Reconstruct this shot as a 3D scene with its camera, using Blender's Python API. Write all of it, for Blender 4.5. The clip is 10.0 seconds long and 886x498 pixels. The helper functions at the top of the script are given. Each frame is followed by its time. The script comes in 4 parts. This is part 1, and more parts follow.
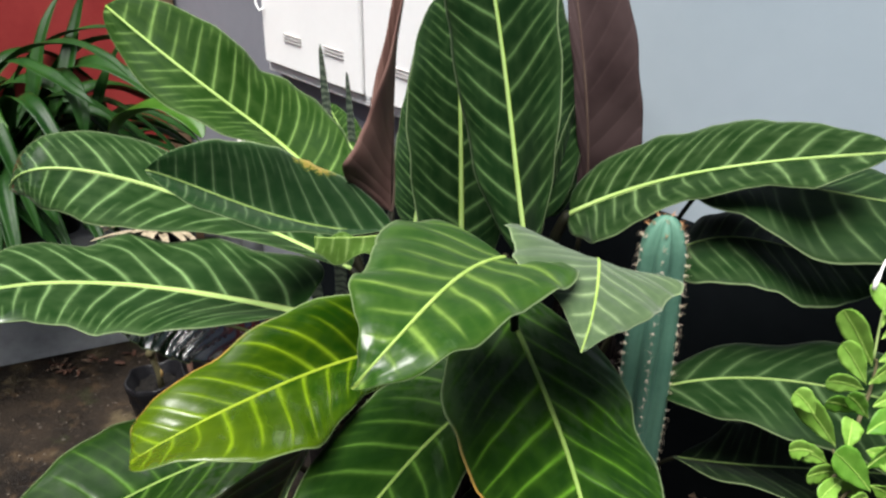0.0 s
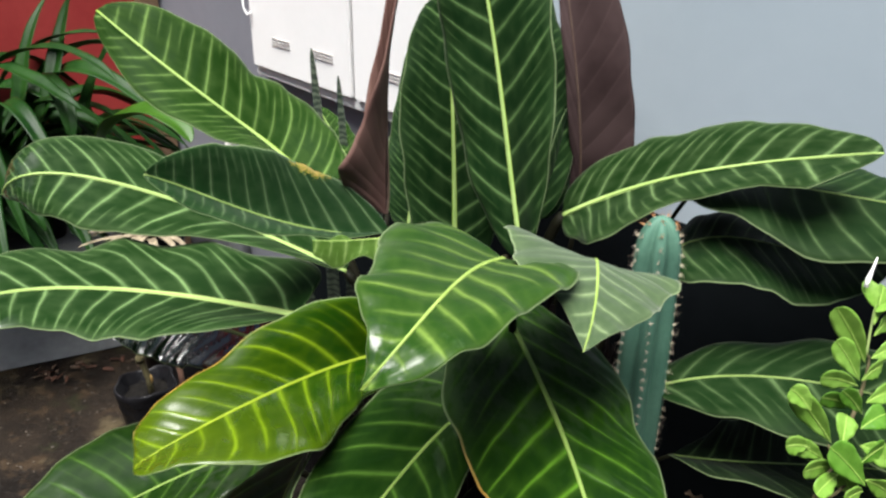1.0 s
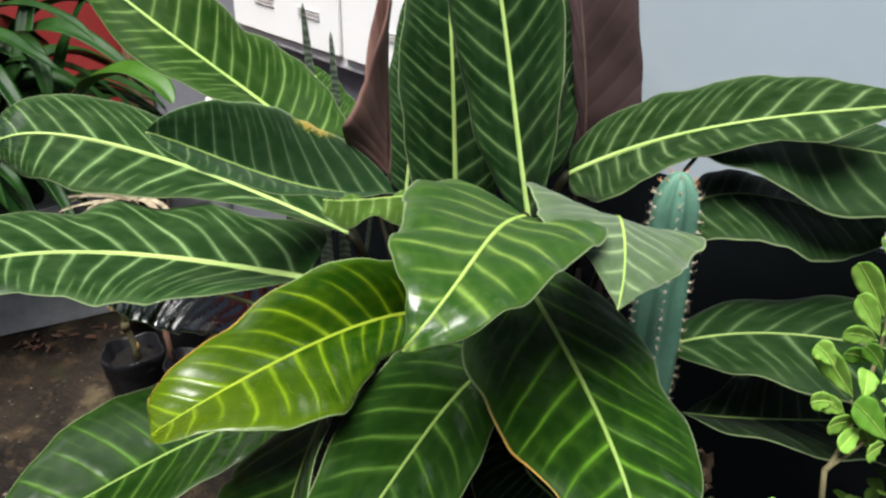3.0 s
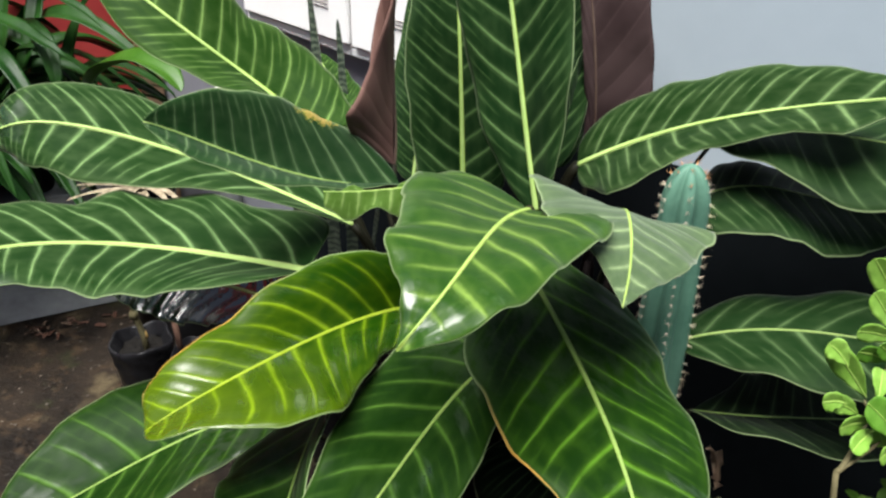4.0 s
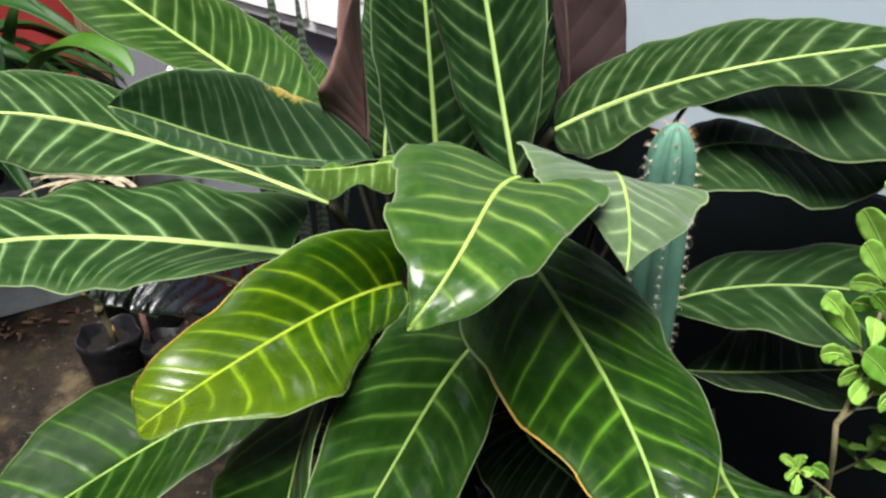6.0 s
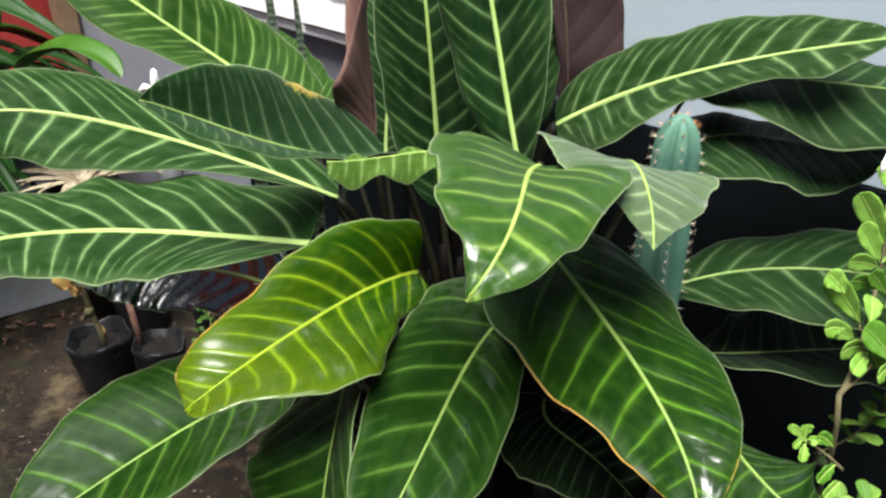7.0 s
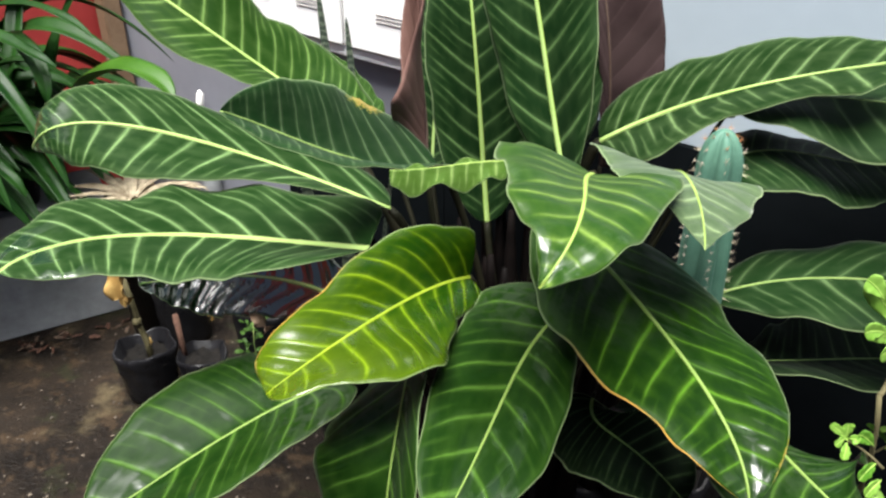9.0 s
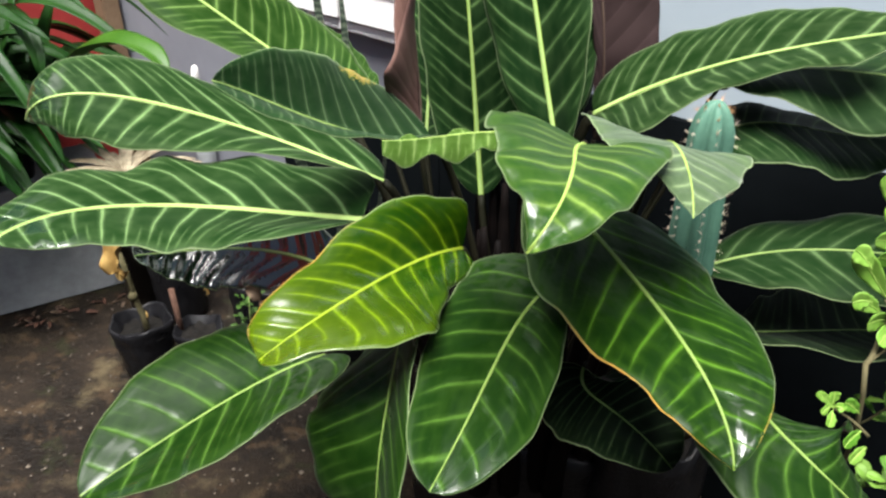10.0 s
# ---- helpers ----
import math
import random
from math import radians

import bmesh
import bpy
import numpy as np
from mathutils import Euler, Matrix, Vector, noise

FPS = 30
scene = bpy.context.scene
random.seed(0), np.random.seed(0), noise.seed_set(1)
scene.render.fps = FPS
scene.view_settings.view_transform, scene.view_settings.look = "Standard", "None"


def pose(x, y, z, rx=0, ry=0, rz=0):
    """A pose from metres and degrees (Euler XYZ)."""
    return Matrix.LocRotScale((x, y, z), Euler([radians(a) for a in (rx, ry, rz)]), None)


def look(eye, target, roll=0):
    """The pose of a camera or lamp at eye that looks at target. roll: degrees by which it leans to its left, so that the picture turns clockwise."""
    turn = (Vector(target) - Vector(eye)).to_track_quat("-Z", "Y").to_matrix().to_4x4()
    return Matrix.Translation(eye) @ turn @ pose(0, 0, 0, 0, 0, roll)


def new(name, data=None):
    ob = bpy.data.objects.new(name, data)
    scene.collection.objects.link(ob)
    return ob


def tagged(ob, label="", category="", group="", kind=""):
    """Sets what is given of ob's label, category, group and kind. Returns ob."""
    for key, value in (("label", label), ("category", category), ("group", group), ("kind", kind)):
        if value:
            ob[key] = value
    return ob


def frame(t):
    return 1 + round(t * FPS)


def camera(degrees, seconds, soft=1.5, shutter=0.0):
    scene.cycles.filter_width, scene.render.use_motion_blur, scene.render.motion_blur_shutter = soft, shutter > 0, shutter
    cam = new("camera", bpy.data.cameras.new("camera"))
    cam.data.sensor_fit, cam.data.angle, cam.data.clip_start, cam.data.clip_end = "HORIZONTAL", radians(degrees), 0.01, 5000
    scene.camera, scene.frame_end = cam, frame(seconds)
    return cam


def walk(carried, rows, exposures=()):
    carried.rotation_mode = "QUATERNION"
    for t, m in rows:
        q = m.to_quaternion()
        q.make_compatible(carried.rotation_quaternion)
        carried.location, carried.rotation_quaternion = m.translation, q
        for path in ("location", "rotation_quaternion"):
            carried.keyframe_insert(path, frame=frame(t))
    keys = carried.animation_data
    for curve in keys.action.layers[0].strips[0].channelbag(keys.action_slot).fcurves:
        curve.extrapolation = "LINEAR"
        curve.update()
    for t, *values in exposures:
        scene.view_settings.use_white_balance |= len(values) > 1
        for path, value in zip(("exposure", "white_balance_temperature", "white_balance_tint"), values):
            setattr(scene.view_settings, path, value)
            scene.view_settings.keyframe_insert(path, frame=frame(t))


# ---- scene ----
# Camera: seconds, eye in metres, turn in degrees
cam = camera(58.00, 10.0, soft=2.5)
ROWS = [
    (0.0, 0.0000, 0.0000, 1.5400, 64.004, -0.572, 0.282),
    (0.5, -0.0052, -0.0010, 1.5439, 64.675, -0.456, -0.364),
    (1.0, -0.0180, -0.0068, 1.5417, 64.238, -0.643, -0.953),
    (1.5, -0.0377, -0.0062, 1.5390, 63.863, -0.682, -1.765),
    (2.0, -0.0557, 0.0025, 1.5341, 63.394, -1.153, -2.425),
    (2.5, -0.0701, 0.0087, 1.5282, 62.560, -0.953, -3.124),
    (4.0, -0.0555, 0.0365, 1.5183, 60.860, -0.827, -1.951),
    (4.5, -0.0348, 0.0458, 1.5186, 61.176, -0.031, -0.555),
    (5.0, -0.0208, 0.0468, 1.5144, 60.518, 0.014, 1.388),
    (5.5, -0.0478, 0.0603, 1.5091, 59.698, 0.483, -0.746),
    (5.7, -0.0643, 0.0619, 1.5071, 59.114, 0.618, -3.171),
    (6.8, -0.1453, 0.0317, 1.5048, 59.226, -0.245, -8.765),
    (7.0, -0.1570, 0.0250, 1.5064, 59.416, -0.098, -8.532),
    (7.5, -0.1759, 0.0109, 1.5071, 59.392, 0.073, -8.471),
    (8.0, -0.1929, -0.0034, 1.5079, 59.767, 0.128, -7.886),
    (8.5, -0.2030, -0.0163, 1.5067, 60.146, -0.361, -8.037),
    (9.0, -0.2090, -0.0322, 1.5106, 61.326, 0.098, -6.873),
    (9.5, -0.2041, -0.0389, 1.5058, 60.449, 0.183, -7.124),
    (10.0, -0.2028, -0.0434, 1.5037, 59.813, -0.051, -6.968),
]
EXPOSURE = 1.62
walk(cam, [(t, pose(*row)) for t, *row in ROWS], [(0.0, EXPOSURE - 0.08), (2.5, EXPOSURE - 0.08), (4.0, EXPOSURE + 0.04), (5.5, EXPOSURE + 0.13), (7.5, EXPOSURE + 0.20), (10.0, EXPOSURE + 0.30)])

# ---- light ----
SUN_EL, SUN_AZ = radians(75), radians(-156)
world = bpy.data.worlds.new("overcast_sky")
scene.world = world
world.use_nodes = True
wn = world.node_tree.nodes
sky = wn.new("ShaderNodeTexSky")
sky.sky_type, sky.sun_disc = "NISHITA", False
sky.sun_elevation, sky.sun_rotation = SUN_EL, SUN_AZ
sky.air_density, sky.dust_density = 1.0, 4.0
world.node_tree.links.new(sky.outputs[0], wn["Background"].inputs[0])
wn["Background"].inputs[1].default_value = 0.031
sun_data = bpy.data.lights.new("sun", "SUN")
sun_data.energy, sun_data.angle, sun_data.color = 4.0, radians(42), (1.0, 0.985, 0.96)
sun = new("sun", sun_data)
sun_dir = Vector((math.sin(SUN_AZ) * math.cos(SUN_EL), math.cos(SUN_AZ) * math.cos(SUN_EL), math.sin(SUN_EL)))
sun.matrix_world = look(sun_dir * 20, (0, 0, 0))


# ---- materials ----
class Nodes:
    """A small writer of node trees."""

    def __init__(self, name):
        self.mat = bpy.data.materials.new(name)
        self.mat.use_nodes = True
        self.tree = self.mat.node_tree
        self.bsdf = self.tree.nodes["Principled BSDF"]

    def node(self, kind, uv_map=None):
        n = self.tree.nodes.new(kind)
        if uv_map:
            n.uv_map = uv_map
        return n

    def put(self, socket, value):
        if isinstance(value, bpy.types.NodeSocket):
            self.tree.links.new(value, socket)
        elif value is not None:
            socket.default_value = value

    def math(self, op, a, b=None, c=None, clamp=False):
        n = self.node("ShaderNodeMath")
        n.operation, n.use_clamp = op, clamp
        for i, v in enumerate((a, b, c)):
            self.put(n.inputs[i], v)
        return n.outputs[0]

    def mix(self, fac, a, b):
        n = self.node("ShaderNodeMix")
        n.data_type = "RGBA"
        self.put(n.inputs[0], fac)
        for i, v in ((6, a), (7, b)):
            self.put(n.inputs[i], (*v, 1.0) if isinstance(v, tuple) and len(v) == 3 else v)
        return n.outputs[2]

    def ramp(self, fac, lo, hi, a=0.0, b=1.0):
        n = self.node("ShaderNodeMapRange")
        n.interpolation_type = "SMOOTHSTEP"
        for i, v in enumerate((fac, lo, hi, a, b)):
            self.put(n.inputs[i], v)
        return n.outputs[0]

    def noise(self, scale, detail=3.0, vector=None, rough=0.55):
        n = self.node("ShaderNodeTexNoise")
        n.inputs["Scale"].default_value, n.inputs["Detail"].default_value, n.inputs["Roughness"].default_value = scale, detail, rough
        if vector is not None:
            self.put(n.inputs["Vector"], vector)
        return n.outputs[0]

    def coords(self, which="Object"):
        return self.node("ShaderNodeTexCoord").outputs[which]

    def bump(self, height, strength=0.3, distance=0.01):
        n = self.node("ShaderNodeBump")
        n.inputs["Strength"].default_value, n.inputs["Distance"].default_value = strength, distance
        self.put(n.inputs["Height"], height)
        self.put(self.bsdf.inputs["Normal"], n.outputs[0])

    def done(self, color, rough, metal=0.0, spec=None):
        self.put(self.bsdf.inputs["Base Color"], (*color, 1.0) if isinstance(color, tuple) and len(color) == 3 else color)
        self.put(self.bsdf.inputs["Roughness"], rough)
        self.bsdf.inputs["Metallic"].default_value = metal
        if spec is not None:
            self.bsdf.inputs["Specular IOR Level"].default_value = spec
        return self.mat


def plain(name, a, b, scale, rough, bump=0.15, detail=4.0, spread=0.12, distance=0.004, spec=0.2):
    """Two tones of one surface, mottled at two scales, with fine relief."""
    k = Nodes(name)
    co = k.coords()
    big, fine = k.noise(scale, detail, co), k.noise(scale * 9, 3.0, co)
    fac = k.ramp(k.math("ADD", k.math("MULTIPLY", big, 0.7), k.math("MULTIPLY", fine, 0.3)), 0.5 - spread * 2, 0.5 + spread * 2)
    k.bump(fine, bump, distance)
    return k.done(k.mix(fac, a, b), k.ramp(big, 0.3, 0.7, rough - 0.08, rough + 0.08), spec=spec)


VEINING = {}


def leaf_material(name, dark, light, rib, rough, veins=12.0, vein_gain=0.9, wet=0.0, edge=None, spec=0.04, scorch=None, sheen=0.10, tip_wet=0.0, broad=1.0, lean=(0.12, 0.12), band=1.0, between=0.30, dust=0.0, wet_side=-1, wet_from=0.57, ripe_lit=None, film_spec=0.05):
    """Upper side of a leaf: pale feathered side veins on a deep green blade. One map runs base to tip and edge to edge, the other gives the width along it."""
    VEINING[name] = (veins, lean)
    dark, light = (0.44 * dark[0], 0.56 * dark[1], 0.32 * dark[2]), (1.0 * light[0], 1.08 * light[1], 0.9 * light[2])
    k = Nodes(name)
    sep = k.node("ShaderNodeSeparateXYZ")
    k.put(sep.inputs[0], k.node("ShaderNodeUVMap", uv_map="map").outputs[0])
    span = k.node("ShaderNodeSeparateXYZ")
    k.put(span.inputs[0], k.node("ShaderNodeUVMap", uv_map="span").outputs[0])
    u, v = sep.outputs[0], k.math("MULTIPLY_ADD", sep.outputs[1], 2.0, -1.0)
    av = k.math("ABSOLUTE", v)
    side = k.math("SIGN", v)
    rnd = k.node("ShaderNodeObjectInfo").outputs["Random"]
    seed = k.math("MULTIPLY", rnd, 37.0)
    vec = k.node("ShaderNodeCombineXYZ")
    k.put(vec.inputs[0], k.math("MULTIPLY", u, 3.0)), k.put(vec.inputs[1], v), k.put(vec.inputs[2], seed)
    uvn = vec.outputs[0]
    warp = k.math("SUBTRACT", k.noise(1.3, 2.0, uvn), 0.5)
    off = k.math("MULTIPLY", av, span.outputs[0])
    slope = k.math("MULTIPLY", k.math("MULTIPLY", off, k.math("MULTIPLY_ADD", off, 0.35, 0.82)), k.math("MULTIPLY_ADD", side, 0.5 * (lean[1] - lean[0]), 0.5 * (lean[0] + lean[1])))
    s = k.math("ADD", k.math("MULTIPLY", k.math("SUBTRACT", u, slope), veins), k.math("MULTIPLY", side, 0.23))
    s = k.math("ADD", s, k.math("MULTIPLY", warp, 0.2))
    white = k.node("ShaderNodeTexWhiteNoise")
    white.noise_dimensions = "3D"
    cv = k.node("ShaderNodeCombineXYZ")
    k.put(cv.inputs[0], k.math("FLOOR", s)), k.put(cv.inputs[1], side), k.put(cv.inputs[2], k.math("FLOOR", k.math("MULTIPLY", seed, 9.0)))
    k.put(white.inputs["Vector"], cv.outputs[0])
    each = white.outputs[0]
    ragged = k.noise(16.0, 3.0, uvn, 0.6)
    comb = k.node("ShaderNodeCombineXYZ")
    k.put(comb.inputs[0], k.math("MULTIPLY", s, 5.0)), k.put(comb.inputs[1], k.math("MULTIPLY", v, 1.4)), k.put(comb.inputs[2], seed)
    feather = k.noise(1.6, 4.0, comb.outputs[0], 0.65)
    part_s = k.math("ADD", k.math("FRACT", s), k.math("MULTIPLY", k.math("SUBTRACT", ragged, 0.5), 0.03))
    dist = k.math("MULTIPLY", k.math("ABSOLUTE", k.math("SUBTRACT", part_s, 0.5)), 2.0)
    width = k.math("MULTIPLY", k.math("MULTIPLY_ADD", av, -0.10, 0.20), k.math("MULTIPLY_ADD", each, 0.4 * broad, 0.8 * broad))
    main = k.math("ADD", k.math("MULTIPLY", k.ramp(dist, k.math("MULTIPLY", width, 1.25), 0.0), 0.62), k.math("MULTIPLY", k.ramp(dist, k.math("MULTIPLY", width, 3.0), 0.0), k.math("MULTIPLY", feather, 0.36)))
    reach = k.math("MULTIPLY_ADD", each, 0.34, 0.82)
    main = k.math("MULTIPLY", main, k.ramp(av, reach, k.math("SUBTRACT", reach, 0.40), 0.05, 1.0))
    main = k.math("MULTIPLY", main, k.math("MULTIPLY_ADD", each, 0.45, 0.68))
    start = k.math("MULTIPLY_ADD", each, 0.55, 0.22)
    outer = k.math("MULTIPLY", k.ramp(av, start, k.math("ADD", start, 0.28)), k.ramp(av, 1.0, 0.86))
    minor = k.math("MULTIPLY", k.math("MULTIPLY", k.ramp(dist, 0.72, 1.0), outer), between)
    blot = k.noise(5.0, 4.0, uvn)
    vein = k.math("ADD", main, minor, clamp=True)
    vein = k.math("MULTIPLY", vein, k.math("MULTIPLY", k.ramp(blot, 0.25, 0.6, 0.75, 1.0), k.ramp(feather, 0.28, 0.62, 0.72, 1.12)))
    vein = k.math("MULTIPLY", vein, vein_gain)
    base = k.mix(k.ramp(blot, 0.35, 0.75, 0.0, 0.35), dark, tuple(0.84 * a + 0.16 * b for a, b in zip(dark, light)))
    # Yellower towards the tip; the darker base also holds painted shade.
    if ripe_lit:
        base = k.mix(k.ramp(k.math("ADD", u, k.math("MULTIPLY", k.math("SUBTRACT", blot, 0.5), 0.3)), 0.25, 1.0), base, ripe_lit)
    halo = k.math("MULTIPLY", k.ramp(dist, 0.85, 0.0), k.math("MULTIPLY", k.ramp(av, 1.05, 0.5), k.ramp(feather, 0.35, 0.7)))
    base = k.mix(k.math("MULTIPLY", halo, 0.03), base, light)
    col = k.mix(vein, base, light)
    col = k.mix(k.ramp(k.math("DIVIDE", off, k.math("MULTIPLY_ADD", u, -0.72, 1.0)), 0.066 * band, 0.040 * band, 0.0, 0.85), col, rib)
    # Soft pale edge stands in for velvet sheen along the margin.
    col = k.mix(k.ramp(av, 0.80, 1.0, 0.0, 0.06), col, light)
    col = k.mix(k.ramp(av, 0.974, 0.995, 0.0, 0.42), col, (0.28, 0.36, 0.18))
    if dust:
        film = k.math("MULTIPLY", k.ramp(k.noise(7.0, 5.0, uvn, 0.65), 0.42, 0.56), k.ramp(u, 0.55, 0.25))
        col = k.mix(k.math("MULTIPLY", film, dust), col, (0.045, 0.058, 0.040))
    if edge:
        burnt = k.math("MULTIPLY", k.ramp(k.math("ADD", av, k.math("MULTIPLY", ragged, 0.02)), 0.985, 1.0), k.math("MULTIPLY", k.math("MULTIPLY", k.ramp(v, 0.0, 0.1), k.ramp(u, 0.35, 0.6)), k.ramp(k.noise(2.2, 3.0, uvn), 0.36, 0.48)))
        col = k.mix(burnt, col, edge)
    if scorch:
        su, sv, lu, lv = scorch
        du = k.math("DIVIDE", k.math("SUBTRACT", u, su), lu)
        dv = k.math("DIVIDE", k.math("SUBTRACT", v, sv), lv)
        far = k.math("ADD", k.math("ADD", k.math("MULTIPLY", du, du), k.math("MULTIPLY", dv, dv)), k.math("MULTIPLY", k.math("SUBTRACT", k.noise(30.0, 3.0, uvn, 0.75), 0.5), 7.0))
        col = k.mix(k.ramp(far, 1.2, 0.7), col, (0.13, 0.15, 0.015))
        col = k.mix(k.ramp(far, 0.8, 0.2, 0.0, 0.85), col, (0.27, 0.18, 0.05))
    k.bump(k.math("ADD", k.math("MULTIPLY", main, 0.8), k.math("MULTIPLY", blot, 0.6)), 0.4, 0.0025)
    k.bsdf.inputs["Sheen Weight"].default_value, k.bsdf.inputs["Sheen Roughness"].default_value = 0.6 * sheen, 0.45
    if tip_wet:
        film = k.math("MULTIPLY", k.ramp(k.noise(2.6, 2.0, uvn, 0.5), 0.48, 0.60), k.ramp(u, 0.72, 0.90))
        k.put(k.bsdf.inputs["Specular IOR Level"], k.math("MULTIPLY_ADD", film, 0.95, spec))
        return k.done(col, k.math("MULTIPLY_ADD", film, -tip_wet, rough))
    if wet:
        streak = k.node("ShaderNodeCombineXYZ")
        k.put(streak.inputs[0], k.math("MULTIPLY", s, 1.7)), k.put(streak.inputs[1], k.math("MULTIPLY", v, 1.6)), k.put(streak.inputs[2], seed)
        drop = k.math("MULTIPLY", k.ramp(k.noise(0.9, 3.0, streak.outputs[0], 0.5), wet_from, wet_from + 0.15), k.ramp(k.math("MULTIPLY_ADD", u, 0.16, k.noise(0.9, 2.0, uvn)), 0.44, 0.66))
        film = k.math("MULTIPLY", k.ramp(k.noise(2.3, 2.5, uvn, 0.5), 0.46, 0.62), k.ramp(u, 0.70, 0.92))
        drop = k.math("MULTIPLY", k.math("MAXIMUM", drop, film), k.ramp(k.math("MULTIPLY", v, wet_side), -0.3, 0.15, 0.2, 1.0) if wet_side else 1.0)
        r = k.math("MULTIPLY_ADD", drop, -wet, rough)
        k.put(k.bsdf.inputs["Specular IOR Level"], k.math("MULTIPLY_ADD", drop, 0.8, film_spec))
        return k.done(col, r)
    return k.done(col, k.ramp(blot, 0.3, 0.7, rough - 0.05, rough + 0.06), spec=spec)


def underside_material(name, dark, light, veins=12.0):
    """Lower side of a leaf: purple brown, quilted by the side veins."""
    k = Nodes(name)
    sep = k.node("ShaderNodeSeparateXYZ")
    k.put(sep.inputs[0], k.node("ShaderNodeUVMap", uv_map="map").outputs[0])
    u, v = sep.outputs[0], k.math("MULTIPLY_ADD", sep.outputs[1], 2.0, -1.0)
    av = k.math("ABSOLUTE", v)
    s = k.math("MULTIPLY", k.math("SUBTRACT", u, k.math("MULTIPLY", av, 0.17)), veins)
    wave = k.math("ABSOLUTE", k.math("SINE", k.math("MULTIPLY", s, math.pi)))
    fine = k.math("SINE", k.math("MULTIPLY", s, 40.0))
    n = k.noise(9.0, 4.0, k.coords())
    k.bump(k.math("ADD", wave, k.math("MULTIPLY", fine, 0.02)), 0.24, 0.004)
    col = k.mix(k.math("MULTIPLY_ADD", k.ramp(wave, 0.35, 0.0), 0.18, k.math("MULTIPLY", k.ramp(n, 0.3, 0.7), 0.5)), dark, light)
    return k.done(col, 0.6, spec=0.08)


PALE = (0.28, 0.42, 0.08)
WHITISH = (0.34, 0.46, 0.15)
VELVET = leaf_material("velvet_leaf", (0.0105, 0.032, 0.008), (0.18, 0.26, 0.12), WHITISH, 0.6, veins=11, vein_gain=0.56, sheen=0.06, lean=(0.13, 0.13))
DEWY = leaf_material("velvet_leaf_with_wet_tip", (0.0105, 0.035, 0.008), (0.185, 0.28, 0.125), WHITISH, 0.6, veins=12, vein_gain=0.62, sheen=0.06, tip_wet=0.50, lean=(0.08, 0.18), broad=0.85)
SCORCHED = leaf_material("velvet_leaf_with_scorched_margin", (0.011, 0.040, 0.014), (0.13, 0.19, 0.10), WHITISH, 0.6, veins=12, vein_gain=0.55, scorch=(0.31, 1.0, 0.085, 0.15), sheen=0.12, lean=(0.08, 0.16), broad=0.8, band=0.5)
RAISED = leaf_material("raised_green_leaf", (0.015, 0.045, 0.006), (0.175, 0.27, 0.085), PALE, 0.55, veins=13, vein_gain=0.58, sheen=0.04, lean=(0.14, 0.14), broad=0.9)
UPRIGHT = leaf_material("upright_leaf", (0.0065, 0.025, 0.008), (0.115, 0.19, 0.075), PALE, 0.6, veins=13, vein_gain=0.62, sheen=0.06, lean=(0.13, 0.13))
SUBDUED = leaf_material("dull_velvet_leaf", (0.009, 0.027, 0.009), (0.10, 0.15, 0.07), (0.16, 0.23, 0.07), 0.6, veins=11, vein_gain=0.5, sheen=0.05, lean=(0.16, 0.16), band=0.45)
# Darker copy of the green blade, with the plant's own shade in its colour.
SHADED = leaf_material("shaded_green_leaf", (0.003, 0.009, 0.0035), (0.050, 0.075, 0.035), (0.14, 0.22, 0.06), 0.6, sheen=0.04, vein_gain=0.6, band=0.5)
GLOSSY = leaf_material("glossy_leaf", (0.0075, 0.028, 0.003), (0.090, 0.18, 0.030), (0.17, 0.26, 0.06), 0.46, vein_gain=0.5, wet=0.26, sheen=0.02, veins=10, between=0.16, dust=0.3, band=0.5, broad=0.95, lean=(0.17, 0.17), film_spec=0.06)
BURNT = leaf_material("glossy_leaf_with_dry_margin", (0.0065, 0.026, 0.002), (0.095, 0.21, 0.018), (0.13, 0.22, 0.025), 0.46, vein_gain=0.50, wet=0.25, edge=(0.42, 0.23, 0.05), scorch=(0.86, -1.02, 0.06, 0.07), sheen=0.02, veins=11, between=0.16, dust=0.25, band=0.6, broad=0.95, lean=(0.22, 0.22), film_spec=0.06)
FRESH = leaf_material("fresh_yellow_green_leaf", (0.0125, 0.047, 0.0010), (0.19, 0.275, 0.009), (0.22, 0.28, 0.008), 0.34, ripe_lit=(0.038, 0.066, 0.001), film_spec=0.10, veins=12, wet=0.20, vein_gain=0.56, edge=(0.34, 0.19, 0.04), scorch=(0.93, 0.97, 0.04, 0.06), sheen=0.0, broad=1.15, lean=(0.15, 0.15), band=0.6, between=0.08, wet_side=0, wet_from=0.46)
YOUNG = leaf_material("young_green_leaf", (0.021, 0.064, 0.006), (0.19, 0.275, 0.060), (0.32, 0.43, 0.09), 0.42, veins=8, wet=0.13, vein_gain=0.55, sheen=0.12, broad=1.35, lean=(0.18, 0.18), band=0.55, between=0.06, wet_side=0, film_spec=0.09)
LIP = leaf_material("pale_young_leaf", (0.09, 0.15, 0.035), (0.24, 0.32, 0.12), (0.28, 0.38, 0.10), 0.5, veins=8, vein_gain=0.6, sheen=0.1, broad=1.3, lean=(0.03, 0.03))
GREY = leaf_material("grey_green_young_leaf", (0.085, 0.112, 0.085), (0.24, 0.30, 0.17), (0.32, 0.43, 0.10), 0.5, veins=9, vein_gain=0.55, sheen=0.4, broad=1.2, band=0.45, between=0.08)
